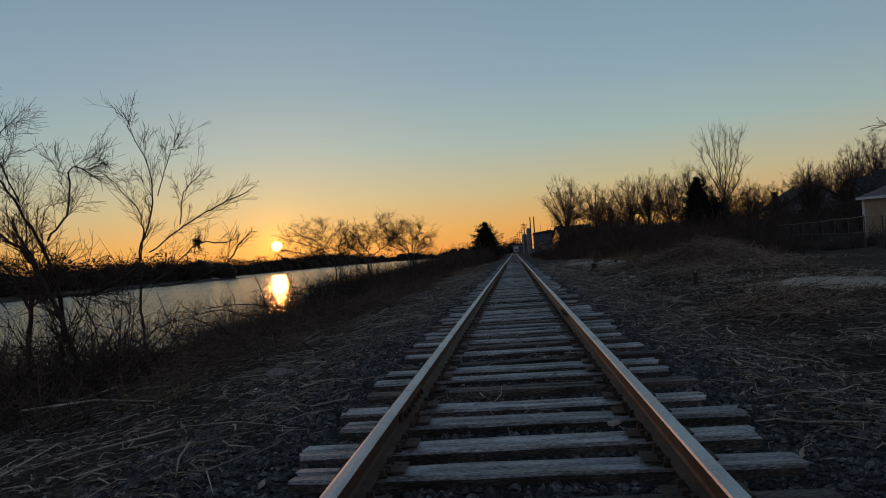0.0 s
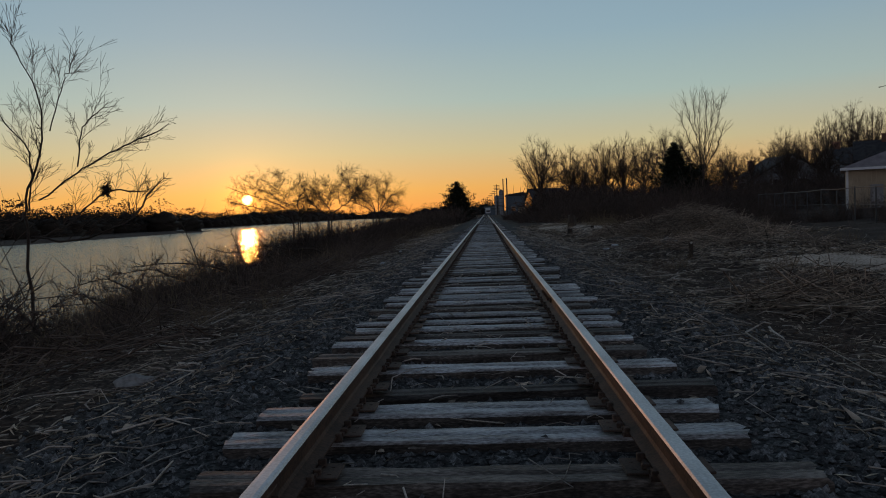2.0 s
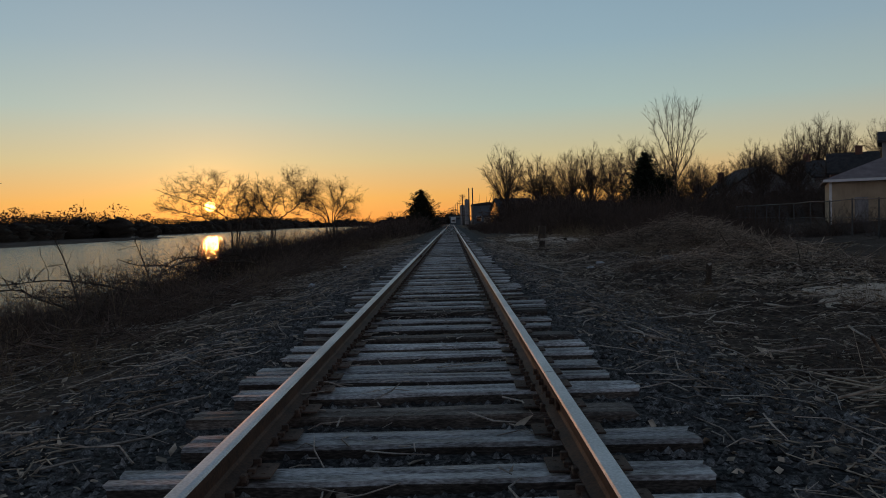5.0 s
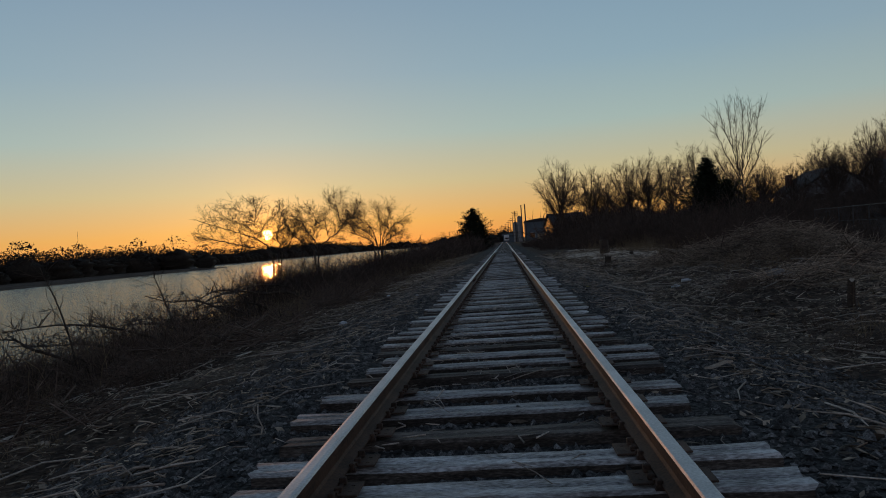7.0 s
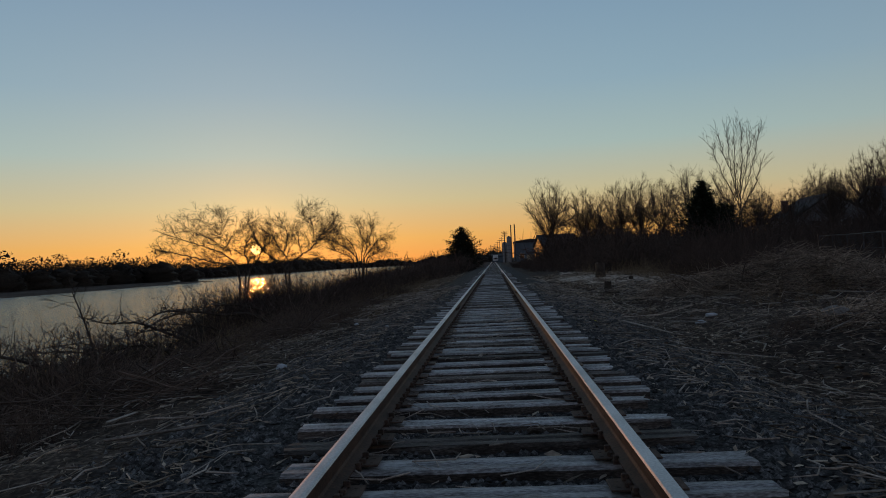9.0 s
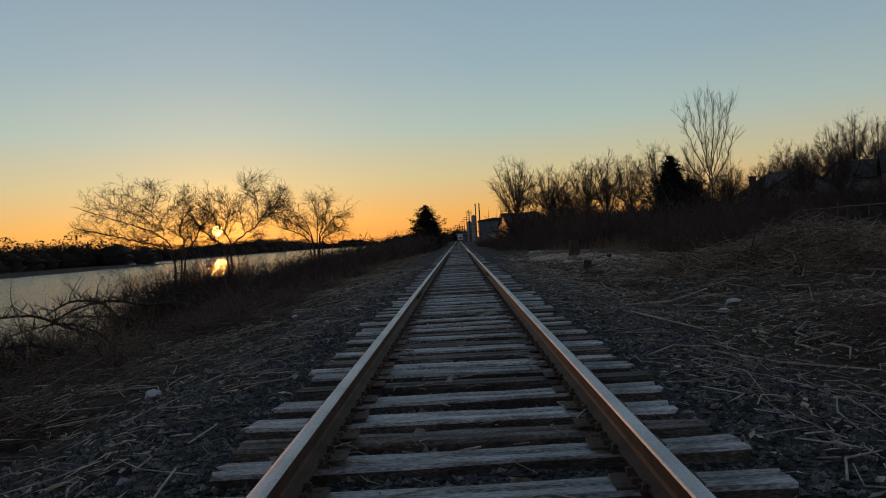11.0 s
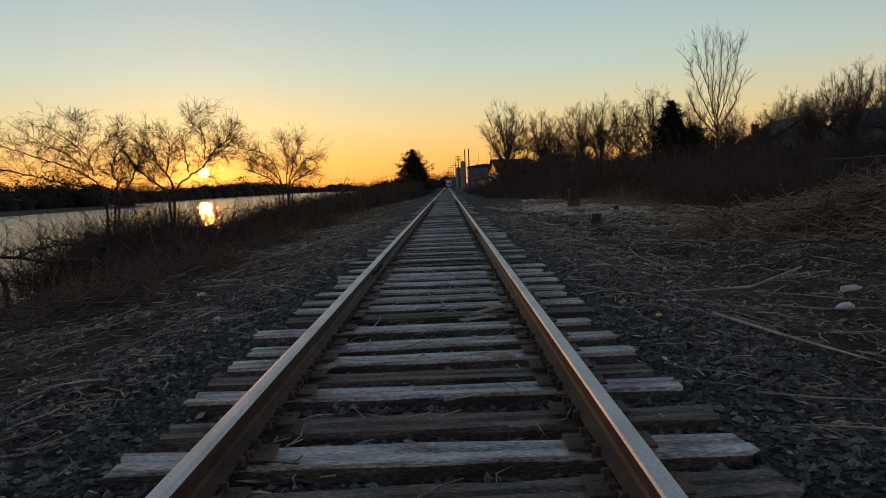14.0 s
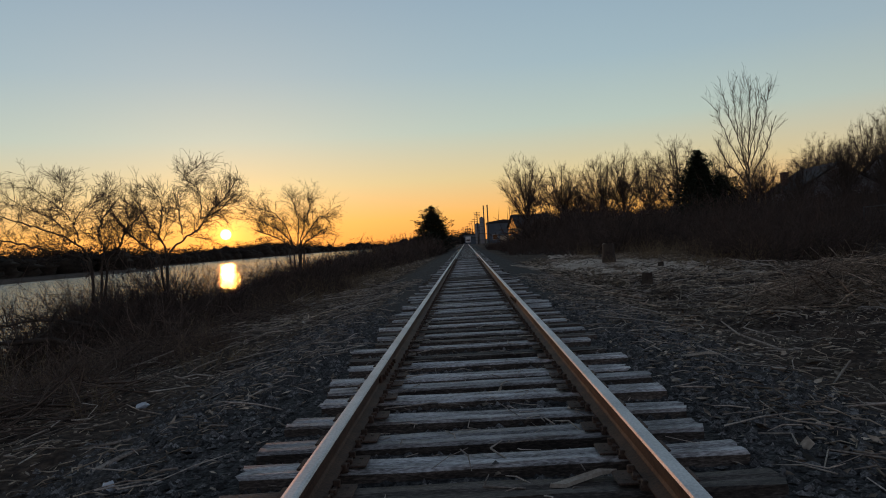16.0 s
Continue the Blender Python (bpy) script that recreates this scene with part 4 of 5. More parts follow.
scattered("straw_litter", 20000, (-1.8, -8.6), (0, 44), (0.03, 0.24), 0.005, STRAW, "cut straw and stalks strewn over the verge", "straw", 201, fade=0.3)
scattered("straw_litter", 27000, (1.8, 11.5), (0, 44), (0.03, 0.24), 0.005, STRAW, "cut straw and stalks strewn over the verge", "straw", 202, fade=0.3)
scattered("twig_litter", 420, (-1.5, 1.5), (1, 32), (0.05, 0.3), 0.004, DEADWOOD, "broken twigs lying between the rails", "twigs", 203, up=0.04)
scattered("pale_sticks", 2000, (1.5, 9), (1, 44), (0.1, 0.6), 0.0055, DEADWOOD, "pale broken sticks strewn over ballast and verge", "sticks", 215, tilt=0.12, up=0.03, bend=0.3)
scattered("pale_sticks", 1500, (-1.5, -7), (1, 44), (0.12, 0.7), 0.006, DEADWOOD, "pale broken sticks strewn over ballast and bank", "sticks", 216, tilt=0.12, up=0.03, bend=0.3)
scattered("twig_litter", 500, (-0.68, 0.68), (2, 34), (0.06, 0.4), 0.0045, DEADWOOD, "pale bent twigs on the ballast between the rails", "twigs", 217, up=0.06, bend=0.35)
scattered("dead_branches", 240, (2.4, 12), (3, 56), (0.4, 1.9), 0.012, DEADWOOD, "grey dead branches lying on the cleared ground", "branches", 204, tilt=0.1)
scattered("dead_branches", 240, (-9, -2.2), (2, 44), (0.4, 1.8), 0.014, DEADWOOD, "grey dead branches lying on the bank", "branches", 205, tilt=0.1)


scattered("straw_litter", 6000, (3, 15), (30, 62), (0.1, 0.7), 0.013, STRAW, "cut stalks strewn before the thicket", "straw", 207)


scattered("straw_litter", 5000, (-3, -9.5), (34, 85), (0.1, 0.6), 0.013, STRAW, "dry stalks strewn along the bank", "straw", 208)


def wood_chips(count, xr, yr, seed, size=1.0):
    """Flat pale chips and dead leaves."""
    r = np.random.default_rng(seed)
    v, f = [], []
    for _ in range(count):
        x, y = r.uniform(*xr), r.uniform(*yr)
        c = np.array([x, y, gz(x, y) + 0.02])
        a = r.uniform(0, 6.283)
        l, w = size * r.uniform(0.015, 0.06), size * r.uniform(0.006, 0.024)
        d = np.array([math.cos(a), math.sin(a), r.normal(0, 0.3)]) * l
        e = np.array([-math.sin(a), math.cos(a), r.normal(0, 0.4)]) * w
        n = len(v)
        up = np.array([0, 0, 0.004])
        v += [c - d, c + e, c + d, c - e, c + up * 2]
        f += [(n, n + 1, n + 4), (n + 1, n + 2, n + 4), (n + 2, n + 3, n + 4), (n + 3, n, n + 4)]
    ob = new("wood_chips", mesh_from("wood_chips", v, np.array(f), STRAW))
    tagged(ob, "pale wood chips and dead leaves on the ballast", "wood chips", kind="stuff")


wood_chips(9000, (1.4, 9), (1, 40), 211)
wood_chips(900, (1.5, 8), (2, 40), 218, 1.6)
wood_chips(500, (-1.3, 1.3), (2, 32), 219, 1.5)
wood_chips(14000, (3.4, 10.0), (40, 62), 213, 2.2)
wood_chips(5000, (5.4, 9.5), (11.5, 20.5), 214, 1.5)
scattered("straw_litter", 2500, (5.4, 9.5), (11.5, 20.5), (0.06, 0.45), 0.007, STRAW, "pale heap of cut straw on the cleared ground", "straw", 206)
wood_chips(3200, (-7.5, -1.3), (1, 36), 212)


def sawdust_patch(x, y, rx, ry, seed):
    """A thin pale spread of sawdust and shredded wood that follows the ground."""
    r = np.random.default_rng(seed)
    rings, sides = 26, 72
    ph = r.uniform(0, 6.283, 4)
    a = np.linspace(0, 2 * math.pi, sides + 1)[:-1]
    edge = 1 + 0.18 * np.sin(2 * a + ph[0]) + 0.12 * np.sin(5 * a + ph[1]) + 0.08 * np.sin(11 * a + ph[2])
    v, f = [], []
    for k in range(rings + 1):
        u = k / rings
        px, py = x + rx * u * edge * np.cos(a), y + ry * u * edge * np.sin(a)
        thick = 0.075 * (1 - u ** 3) - 0.02 + r.normal(0, 0.012, sides)
        v.append(np.stack([px, py, ground_z(px, py) + thick], 1))
    for k in range(rings):
        for i in range(sides):
            j = (i + 1) % sides
            f.append((k * sides + i, k * sides + sides + i, k * sides + sides + j, k * sides + j))
    ob = new("sawdust_patch", mesh_from("sawdust_patch", np.concatenate(v), f, SAWDUST, smooth=True))
    tagged(ob, "pale spread of sawdust and shredded wood", "sawdust", kind="stuff")


SAWDUST = material("sawdust", [(0.30, 0.23, 0.175), (0.52, 0.42, 0.33), (0.66, 0.56, 0.45)], 0.95, 1.3, 26, 0.8, 0.02)
sawdust_patch(5.6, 50, 3.2, 10.5, 231)
sawdust_patch(6.6, 14.2, 1.6, 2.2, 232)
sawdust_patch(6.2, 64.5, 1.6, 5.0, 234)


def reed_bed():
    r = np.random.default_rng(221)
    t = Tubes()
    for _ in range(9000):
        y = 90 * r.random() ** 1.2 - 1
        x = float(shore_x(y)) + r.normal(0.5, 1.3)
        if r.random() > 0.62 + 0.55 * math.sin(y * 0.9) * math.sin(y * 0.37 + x * 0.8):
            continue
        z = max(gz(x, y), WATER_Z - 0.3)
        h = r.uniform(0.35, 1.25)
        k = np.array([r.normal(0, 0.26) * h, r.normal(0, 0.26) * h, h])
        b = np.array([x, y, z])
        t.add(np.stack([b, b + k * np.array([0.35, 0.35, 0.6]), b + k]), [0.006, 0.005, 0.002], 3)
    ob = new("reed_bed", t.mesh("reed_bed", REED))
    tagged(ob, "dry reeds standing along the water's edge", "reeds", kind="stuff")


reed_bed()


def limb_mesh(pts, rad, seed, twigs):
    """A crooked bare limb with side twigs."""
    r = np.random.default_rng(seed)
    t = Tubes()
    ctrl = np.array(pts, float)
    u = np.linspace(0, len(ctrl) - 1, 14)
    line = np.stack([np.interp(u, np.arange(len(ctrl)), ctrl[:, k]) for k in range(3)], 1)
    line[1:-1] = (line[:-2] + line[1:-1] * 2 + line[2:]) / 4
    t.add(line, np.linspace(rad, rad * 0.3, len(line)), 6)
    for _ in range(twigs):
        i = int(r.integers(3, 13))
        d = r.normal(0, 1, 3)
        d[2] = abs(d[2]) * 0.8 + 0.2
        l = r.uniform(0.25, 1.0)
        b = branch(r, line[i], d, l, 4, 0.25, 0.03)
        t.add(b, np.linspace(rad * 0.3, 0.003, 5), 3)
        for k in (2, 3):
            t.add(branch(r, b[k], d + r.normal(0, 0.8, 3), l * 0.5, 2, 0.3, 0.05), [0.006, 0.004, 0.002], 3)
    return t.mesh("fallen_limb", BARK)


def fallen_limb(start, pts, rad, label, seed, twigs=26):
    ob = new("fallen_limb", limb_mesh(pts, rad, seed, twigs))
    ob.matrix_world = pose(start[0], start[1], gz(*start))
    tagged(ob, label, "branch", "fallen limbs on the bank")


r2 = np.random.default_rng(323)
nest = Tubes()
for _ in range(160):
    nest.add(branch(r2, r2.normal(0, 0.045, 3) * np.array([1, 1, 1.8]), r2.normal(0, 1, 3), 0.14, 3, 0.5, 0), [0.008, 0.007, 0.006, 0.003], 3)
nest_ob = new("twig_nest", nest.mesh("twig_nest", BARK))
nest_ob.matrix_world = pose(-8.05, 15.5, 1.86)
tagged(nest_ob, "dark clump of dead twigs caught on a branch", "nest")
fallen_limb((-8.2, 33.6), [(1.0, 0.6, -0.05), (0.6, 0.5, 0.55), (0.0, 0.3, 0.85), (-0.8, 0.1, 0.7), (-1.5, 0, 1.0), (-2.6, -0.3, 0.8), (-3.4, -0.6, 0.2)], 0.07, "arching dark fallen limb on the bank", 301, 40)
fallen_limb((-9.5, 32.0), [(0.6, 0, -0.05), (0.5, 0.2, 0.8), (0.1, 0.2, 1.3), (-0.7, 0.1, 1.35), (-1.3, 0, 1.0)], 0.06, "hooked broken stem standing in the reeds", 302, 18)
fallen_limb((-8.0, 22.5), [(1.2, 0.2, -0.05), (0.4, 0.4, 0.4), (-0.8, 0.5, 0.75), (-2.0, 0.4, 0.9), (-3.2, 0.2, 0.8)], 0.045, "long grey fallen limb over the reeds", 303, 36)
fallen_limb((-8.8, 17.5), [(0.8, 0, -0.05), (0.2, 0.2, 0.5), (-0.6, 0.3, 0.6), (-1.6, 0.3, 0.9)], 0.04, "bare fallen limb among the bank bushes", 304, 30)
fallen_limb((-9.3, 27.2), [(0.8, 0, -0.05), (0.1, 0.2, 0.5), (-0.7, 0.3, 0.8), (-1.8, 0.3, 0.7)], 0.04, "bare fallen limb among the bank bushes", 305, 30)
fallen_limb((-8.6, 12.0), [(0.9, 0, -0.05), (0.2, 0.1, 0.6), (-1.0, 0.1, 0.9), (-2.2, 0, 0.9)], 0.05, "bare fallen limb under the riverside trees", 306, 40)

fallen_limb((-8.9, 29.5), [(1.0, 0.2, -0.05), (0.5, 0.3, 0.5), (-0.2, 0.3, 0.75), (-0.9, 0.2, 1.1), (-1.7, 0.2, 1.0), (-2.5, 0.1, 1.3)], 0.05, "crooked dark limb leaning over the water", 307, 40)
fallen_limb((-8.4, 36.0), [(0.8, 0.2, -0.05), (0.3, 0.3, 0.6), (-0.6, 0.3, 0.9), (-1.6, 0.2, 1.0), (-2.8, 0.2, 0.7)], 0.055, "arching dark fallen limb on the bank", 308, 44)
fallen_limb((-8.7, 24.8), [(0.6, 0.1, -0.05), (0.3, 0.2, 0.9), (0.1, 0.2, 1.5), (-0.1, 0.2, 2.0)], 0.03, "thin dead stem standing among the reeds", 309, 22)
fallen_limb((-8.0, 19.6), [(0.4, 0.1, -0.05), (0.2, 0.2, 0.9), (0.0, 0.2, 1.6), (-0.3, 0.2, 2.3)], 0.025, "thin dead stem standing among the reeds", 310, 18)

r4 = np.random.default_rng(331)
for i in range(12):
    y = 5 + 2.5 * i + r4.uniform(-0.8, 0.8)
    h = r4.uniform(0.5, 1.1)
    fallen_limb((r4.uniform(-9.4, -8.2), y), [(0.9, 0, -0.05), (0.4, r4.uniform(-0.4, 0.4), h * 0.7), (-0.3, r4.uniform(-0.5, 0.5), h), (-1.0, r4.uniform(-0.5, 0.5), h * r4.uniform(0.6, 1.3)), (-1.9, r4.uniform(-0.6, 0.6), h * r4.uniform(0.5, 1.2))], r4.uniform(0.025, 0.045), "bare fallen limb among the bank bushes", 340 + i, 34)


def brush_pile(x, y, width, height, count, label, seed, mat=BRUSH):
    """A heap of cut brush: a dense tangle of stalks leaning over a mound."""
    r = np.random.default_rng(seed)
    t = Tubes()
    for _ in range(count):
        a, q = r.uniform(0, 6.283), math.sqrt(r.random())
        c = np.array([q * math.cos(a) * width, q * math.sin(a) * width * 0.8, 0.0])
        hz = gz(x + c[0], y + c[1]) - gz(x, y) + height * r.random() * (1 - q * q)
        d = np.array([r.normal(0.6, 0.6), r.normal(0, 0.7), r.normal(0.05, 0.28)])
        d /= np.linalg.norm(d)
        l = r.uniform(0.3, 1.3)
        c[2] = hz + 0.03
        p = branch(r, c - d * l / 2, d, l, 3, 0.12, -0.02)
        p[:, 2] = np.maximum(p[:, 2], ground_z(x + p[:, 0], y + p[:, 1]) - gz(x, y) + 0.01)
        q = r.uniform(0.003, 0.009) * (1.9 if r.random() < 0.1 else 1)
        t.add(p, [q, q, q * 0.8, q * 0.5], 3)
    ob = new("brush_mound", t.mesh("brush_mound", mat))
    ob.matrix_world = pose(x, y, gz(x, y))
    tagged(ob, label, "brush", "cut brush on the cleared ground", kind="stuff")


brush_pile(6.4, 31.8, 2.0, 0.6, 1100, "ragged end of a heap of cut brush", 315)
brush_pile(8.6, 30.5, 2.9, 0.9, 4600, "large heap of cut brush and stalks", 311)
brush_pile(4.1, 9.3, 1.0, 0.22, 420, "low heap of cut brush", 312)
brush_pile(7.0, 21.0, 2.3, 0.25, 700, "low heap of cut brush and straw", 313)
brush_pile(10.5, 37.0, 2.6, 0.4, 700, "heap of cut brush before the thicket", 314)

for i, (x, y) in enumerate(((-5.0, 8.5), (-5.4, 13.5), (-5.0, 18.6), (-5.9, 23.0), (-5.4, 27.6), (-6.1, 32.5), (-5.6, 38.0))):
    brush_pile(x, y, 1.9, 0.3 + 0.05 * (i % 3), 480, "matted low heap of dry brush on the bank", 320 + i, BRAMBLE)


# ---- stumps, rocks and litter ----
def stump(x, y, r, h, seed, label, tilt=0.0):
    q = random.Random(seed)
    n = 14
    wob = [1 + q.uniform(-0.1, 0.1) for _ in range(n)]
    rings = [(-0.06, 1.5), (0.03, 1.2), (0.5 * h, 1.02), (h - 0.01, 1.0), (h, 0.94)]
    v, f = [], []
    for z, s in rings:
        v += [(r * s * wob[i] * math.cos(6.2832 * i / n), r * s * wob[i] * math.sin(6.2832 * i / n), z + (q.uniform(-0.06, 0.06) * h if z >= h - 0.011 else 0)) for i in range(n)]
    for k in range(len(rings) - 1):
        f += [(k * n + i, k * n + (i + 1) % n, (k + 1) * n + (i + 1) % n, (k + 1) * n + i) for i in range(n)]
    ob = holder("tree_stump", pose(x, y, gz(x, y), tilt, 0, 0), label, "stump")
    child("bark_side", mesh_from("bark_side", v, f, BARK), ob)
    top = [(a * 0.995, b * 0.995, c + 0.002) for a, b, c in v[-n:]] + [(0, 0, h)]
    child("cut_face", mesh_from("cut_face", top, [(i, (i + 1) % n, n) for i in range(n)], CHIP), ob, "pale cut face")


stump(4.33, 37.9, 0.13, 0.32, 1, "short sawn tree stump on cleared ground")
stump(5.9, 50.8, 0.24, 0.8, 2, "tall dark broken tree stump")
stump(4.89, 17.9, 0.05, 0.38, 3, "thin sawn sapling stump", 8)
stump(6.4, 44.5, 0.10, 0.22, 4, "short sawn tree stump on cleared ground")


def stone_verts(q, sub=2):
    bm = bmesh.new()
    bmesh.ops.create_icosphere(bm, subdivisions=sub, radius=1)
    for v in bm.verts:
        v.co *= 1 + 0.35 * noise.noise(v.co * 1.1 + Vector((q * 7, 0, 0))) + 0.12 * noise.noise(v.co * 3 + Vector((q, 5, 0)))
    return bm


def boulder(x, y, sx, sy, sz, q, label):
    bm = stone_verts(q, 3)
    bmesh.ops.scale(bm, vec=(sx, sy, sz), verts=bm.verts)
    ob = part("boulder", bm, ROCK, None, label)
    ob.matrix_world = pose(x, y, gz(x, y) + sz * 0.35)
    tagged(ob, category="rock", group="boulders by the thicket")


boulder(24.9, 79.3, 1.5, 1.1, 0.9, 1, "grey granite boulder half sunk before the thicket")
boulder(22.0, 77.0, 1.0, 0.9, 0.6, 2, "low grey granite boulder")
boulder(5.4, 21.9, 0.24, 0.2, 0.13, 3, "small grey stone among the straw")
boulder(-2.9, 6.1, 0.16, 0.13, 0.08, 4, "small pale stone beside the ballast")


def crumpled(name, x, y, sx, sy, sz, q, mat, label, category, lift=0.0):
    bm = bmesh.new()
    bmesh.ops.create_icosphere(bm, subdivisions=2, radius=1)
    for v in bm.verts:
        v.co *= 1 + 0.5 * noise.noise(v.co * 2.2 + Vector((q * 3, q, 0)))
    bmesh.ops.scale(bm, vec=(sx, sy, sz), verts=bm.verts)
    ob = part(name, bm, mat, None, label)
    ob.matrix_world = pose(x, y, gz(x, y) + sz * 0.6 + lift, 0, 0, 40 * q)
    tagged(ob, category=category)


crumpled("plastic_bag", 3.93, 24.3, 0.14, 0.08, 0.045, 1, LITTER, "crumpled pale plastic bag on the straw", "litter")
crumpled("plastic_bag", -3.1, 26.7, 0.08, 0.05, 0.03, 2, LITTER, "crumpled pale plastic bag on the bank", "litter")
crumpled("paper_cup", -1.96, 23.8, 0.05, 0.035, 0.035, 3, LITTER, "squashed white paper cup on the ballast", "litter")
crumpled("plastic_bag", -2.75, 19.6, 0.07, 0.05, 0.05, 4, LITTER, "scrap of pale plastic in the weeds", "litter")
crumpled("plastic_sheet", 27.0, 79.0, 0.6, 0.3, 0.5, 5, LITTER, "pale plastic sheet caught before the thicket", "litter")

YELLOWPLASTIC = material("yellow_plastic", [(0.70, 0.62, 0.02), (0.85, 0.80, 0.05)], 0.5, 9, 60, 0.2)
crumpled("plastic_scrap", 1.84, 23.24, 0.035, 0.025, 0.02, 6, YELLOWPLASTIC, "bright yellow scrap of plastic on the ballast", "litter")
bottle = holder("plastic_bottle", pose(4.32, 24.9, gz(4.32, 24.9) + 0.05, 0, 90, 15), "clear pale plastic bottle lying in the straw", "bottle")
bm = bmesh.new()
rod(bm, (0, 0, -0.11), (0, 0, 0.06), 0.037, sides=12)
rod(bm, (0, 0, 0.06), (0, 0, 0.11), 0.037, 0.014, sides=12)
part("body", bm, LITTER, bottle)
part("cap", rod(bmesh.new(), (0, 0, 0.11), (0, 0, 0.128), 0.015, sides=10), WHITE, bottle)


def wood_splinter(x, y, l, w, turn, tilt, label, zoff=0.0):
    bm = bmesh.new()
    pts = [(-0.5, -0.2), (-0.3, -0.5), (0.2, -0.4), (0.5, 0.0), (0.25, 0.45), (-0.35, 0.4)]
    lo = [bm.verts.new((a * l, b * w, 0.05 * l * math.sin(a * 5))) for a, b in pts]
    hi = [bm.verts.new((a * l * 0.96, b * w * 0.8, 0.05 * l * math.sin(a * 5) + 0.016)) for a, b in pts]
    bm.faces.new(lo[::-1])
    bm.faces.new(hi)
    for i in range(6):
        bm.faces.new((lo[i], lo[(i + 1) % 6], hi[(i + 1) % 6], hi[i]))
    ob = part("wood_splinter", bm, CHIP, None, label)
    ob.matrix_world = pose(x, y, gz(x, y) + 0.03 + zoff, 0, tilt, turn)
    tagged(ob, category="wood scrap", group="wood splinters on the track")


wood_splinter(-0.12, 18.55, 0.24, 0.055, 70, -14, "pale curved wood splinter on the ballast", 0.03)
wood_splinter(0.42, 21.75, 0.26, 0.05, -35, 0, "pale wood splinter beside a tie", 0.03)
wood_splinter(0.45, 23.35, 0.34, 0.06, 15, 0, "pale wood splinter lying on a tie", 0.04)
wood_splinter(0.35, 23.0, 0.3, 0.05, -10, 0, "brown wood splinter lying on a tie", 0.04)
wood_splinter(-0.62, 21.6, 0.28, 0.05, 50, 0, "pale wood splinter beside the rail", 0.03)
wood_splinter(0.55, 1.75, 0.1, 0.08, 20, 0, "torn pale wood scrap on a tie", 0.05)
wood_splinter(1.75, 13.2, 0.3, 0.05, 25, 0, "grey wood splinter on the ballast")
wood_splinter(2.0, 26.8, 0.5, 0.06, -30, 0, "pale broken stick on the ballast")


# ---- fence and houses ----
def fence():
    ob = holder("chain_link_fence", pose(0, 0, 0), "old chain-link fence with metal posts", "fence")
    xs = np.linspace(17.0, 22.5, 13)
    ys = np.linspace(27.0, 62.0, 13)
    tops = []
    for x, y in zip(xs, ys):
        z = gz(x, y)
        part("post", rod(bmesh.new(), (x, y, z - 0.2), (x, y, z + 1.75), 0.035, sides=8), METAL, ob)
        tops.append((x, y, z))
    wires = Tubes()
    for a, b in zip(tops[:-1], tops[1:]):
        part("top_rail", rod(bmesh.new(), (a[0], a[1], a[2] + 1.7), (b[0], b[1], b[2] + 1.7), 0.024, sides=6), METAL, ob)
        part("middle_rail", rod(bmesh.new(), (a[0], a[1], a[2] + 0.85), (b[0], b[1], b[2] + 0.85), 0.016, sides=6), METAL, ob)
        a, b = np.array(a), np.array(b)
        for k in range(30):
            for s in (1, -1):
                u = k / 30
                w = u + s * 0.55
                if not 0 <= w <= 1:
                    continue
                wires.add([a + (b - a) * u + [0, 0, 0.05], a + (b - a) * w + [0, 0, 1.7]], [0.003, 0.003], 3)
    child("wire_mesh", wires.mesh("wire_mesh", METAL), ob)


fence()


def window(parent, x0, x1, z0, z1, y, glass=None):
    """A framed window in a wall that faces the camera's side."""
    w = part("window", one_box(x0, x1, y - 0.01, y + 0.02, z0, z1), GLASS, parent, "dark window pane")
    t = 0.1
    for a in ((x0 - t, x1 + t, z1, z1 + t), (x0 - t, x1 + t, z0 - t, z0), (x0 - t, x0, z0, z1), (x1, x1 + t, z0, z1), (x0, x1, (z0 + z1) / 2 - 0.03, (z0 + z1) / 2 + 0.03)):
        part("window_frame", one_box(a[0], a[1], y - 0.06, y - 0.012, a[2], a[3]), WHITE, w)


def prism(pts, y0, y1):
    bm = bmesh.new()
    a = [bm.verts.new((x, y0, z)) for x, z in pts]
    b = [bm.verts.new((x, y1, z)) for x, z in pts]
    bm.faces.new(a)
    bm.faces.new(b[::-1])
    n = len(pts)
    for i in range(n):
        bm.faces.new((a[i], b[i], b[(i + 1) % n], a[(i + 1) % n]))
    bmesh.ops.recalc_face_normals(bm, faces=bm.faces)
    return bm


def hip_roof(x0, x1, y0, y1, z0, z1, inset, over=0.35):
    bm = bmesh.new()
    base = [(x0 - over, y0 - over), (x1 + over, y0 - over), (x1 + over, y1 + over), (x0 - over, y1 + over)]
    lo = [bm.verts.new((x, y, z0 - 0.12)) for x, y in base]
    hi = [bm.verts.new((x, y, z0)) for x, y in base]
    ym = (y0 + y1) / 2
    r = [bm.verts.new((x0 + inset, ym, z1)), bm.verts.new((x1 - inset, ym, z1))]
    bm.faces.new(lo[::-1])
    for i in range(4):
        bm.faces.new((lo[i], lo[(i + 1) % 4], hi[(i + 1) % 4], hi[i]))
    bm.faces.new((hi[0], hi[1], r[1], r[0]))
    bm.faces.new((hi[2], hi[3], r[0], r[1]))
    bm.faces.new((hi[1], hi[2], r[1]))
    bm.faces.new((hi[3], hi[0], r[0]))
    return bm


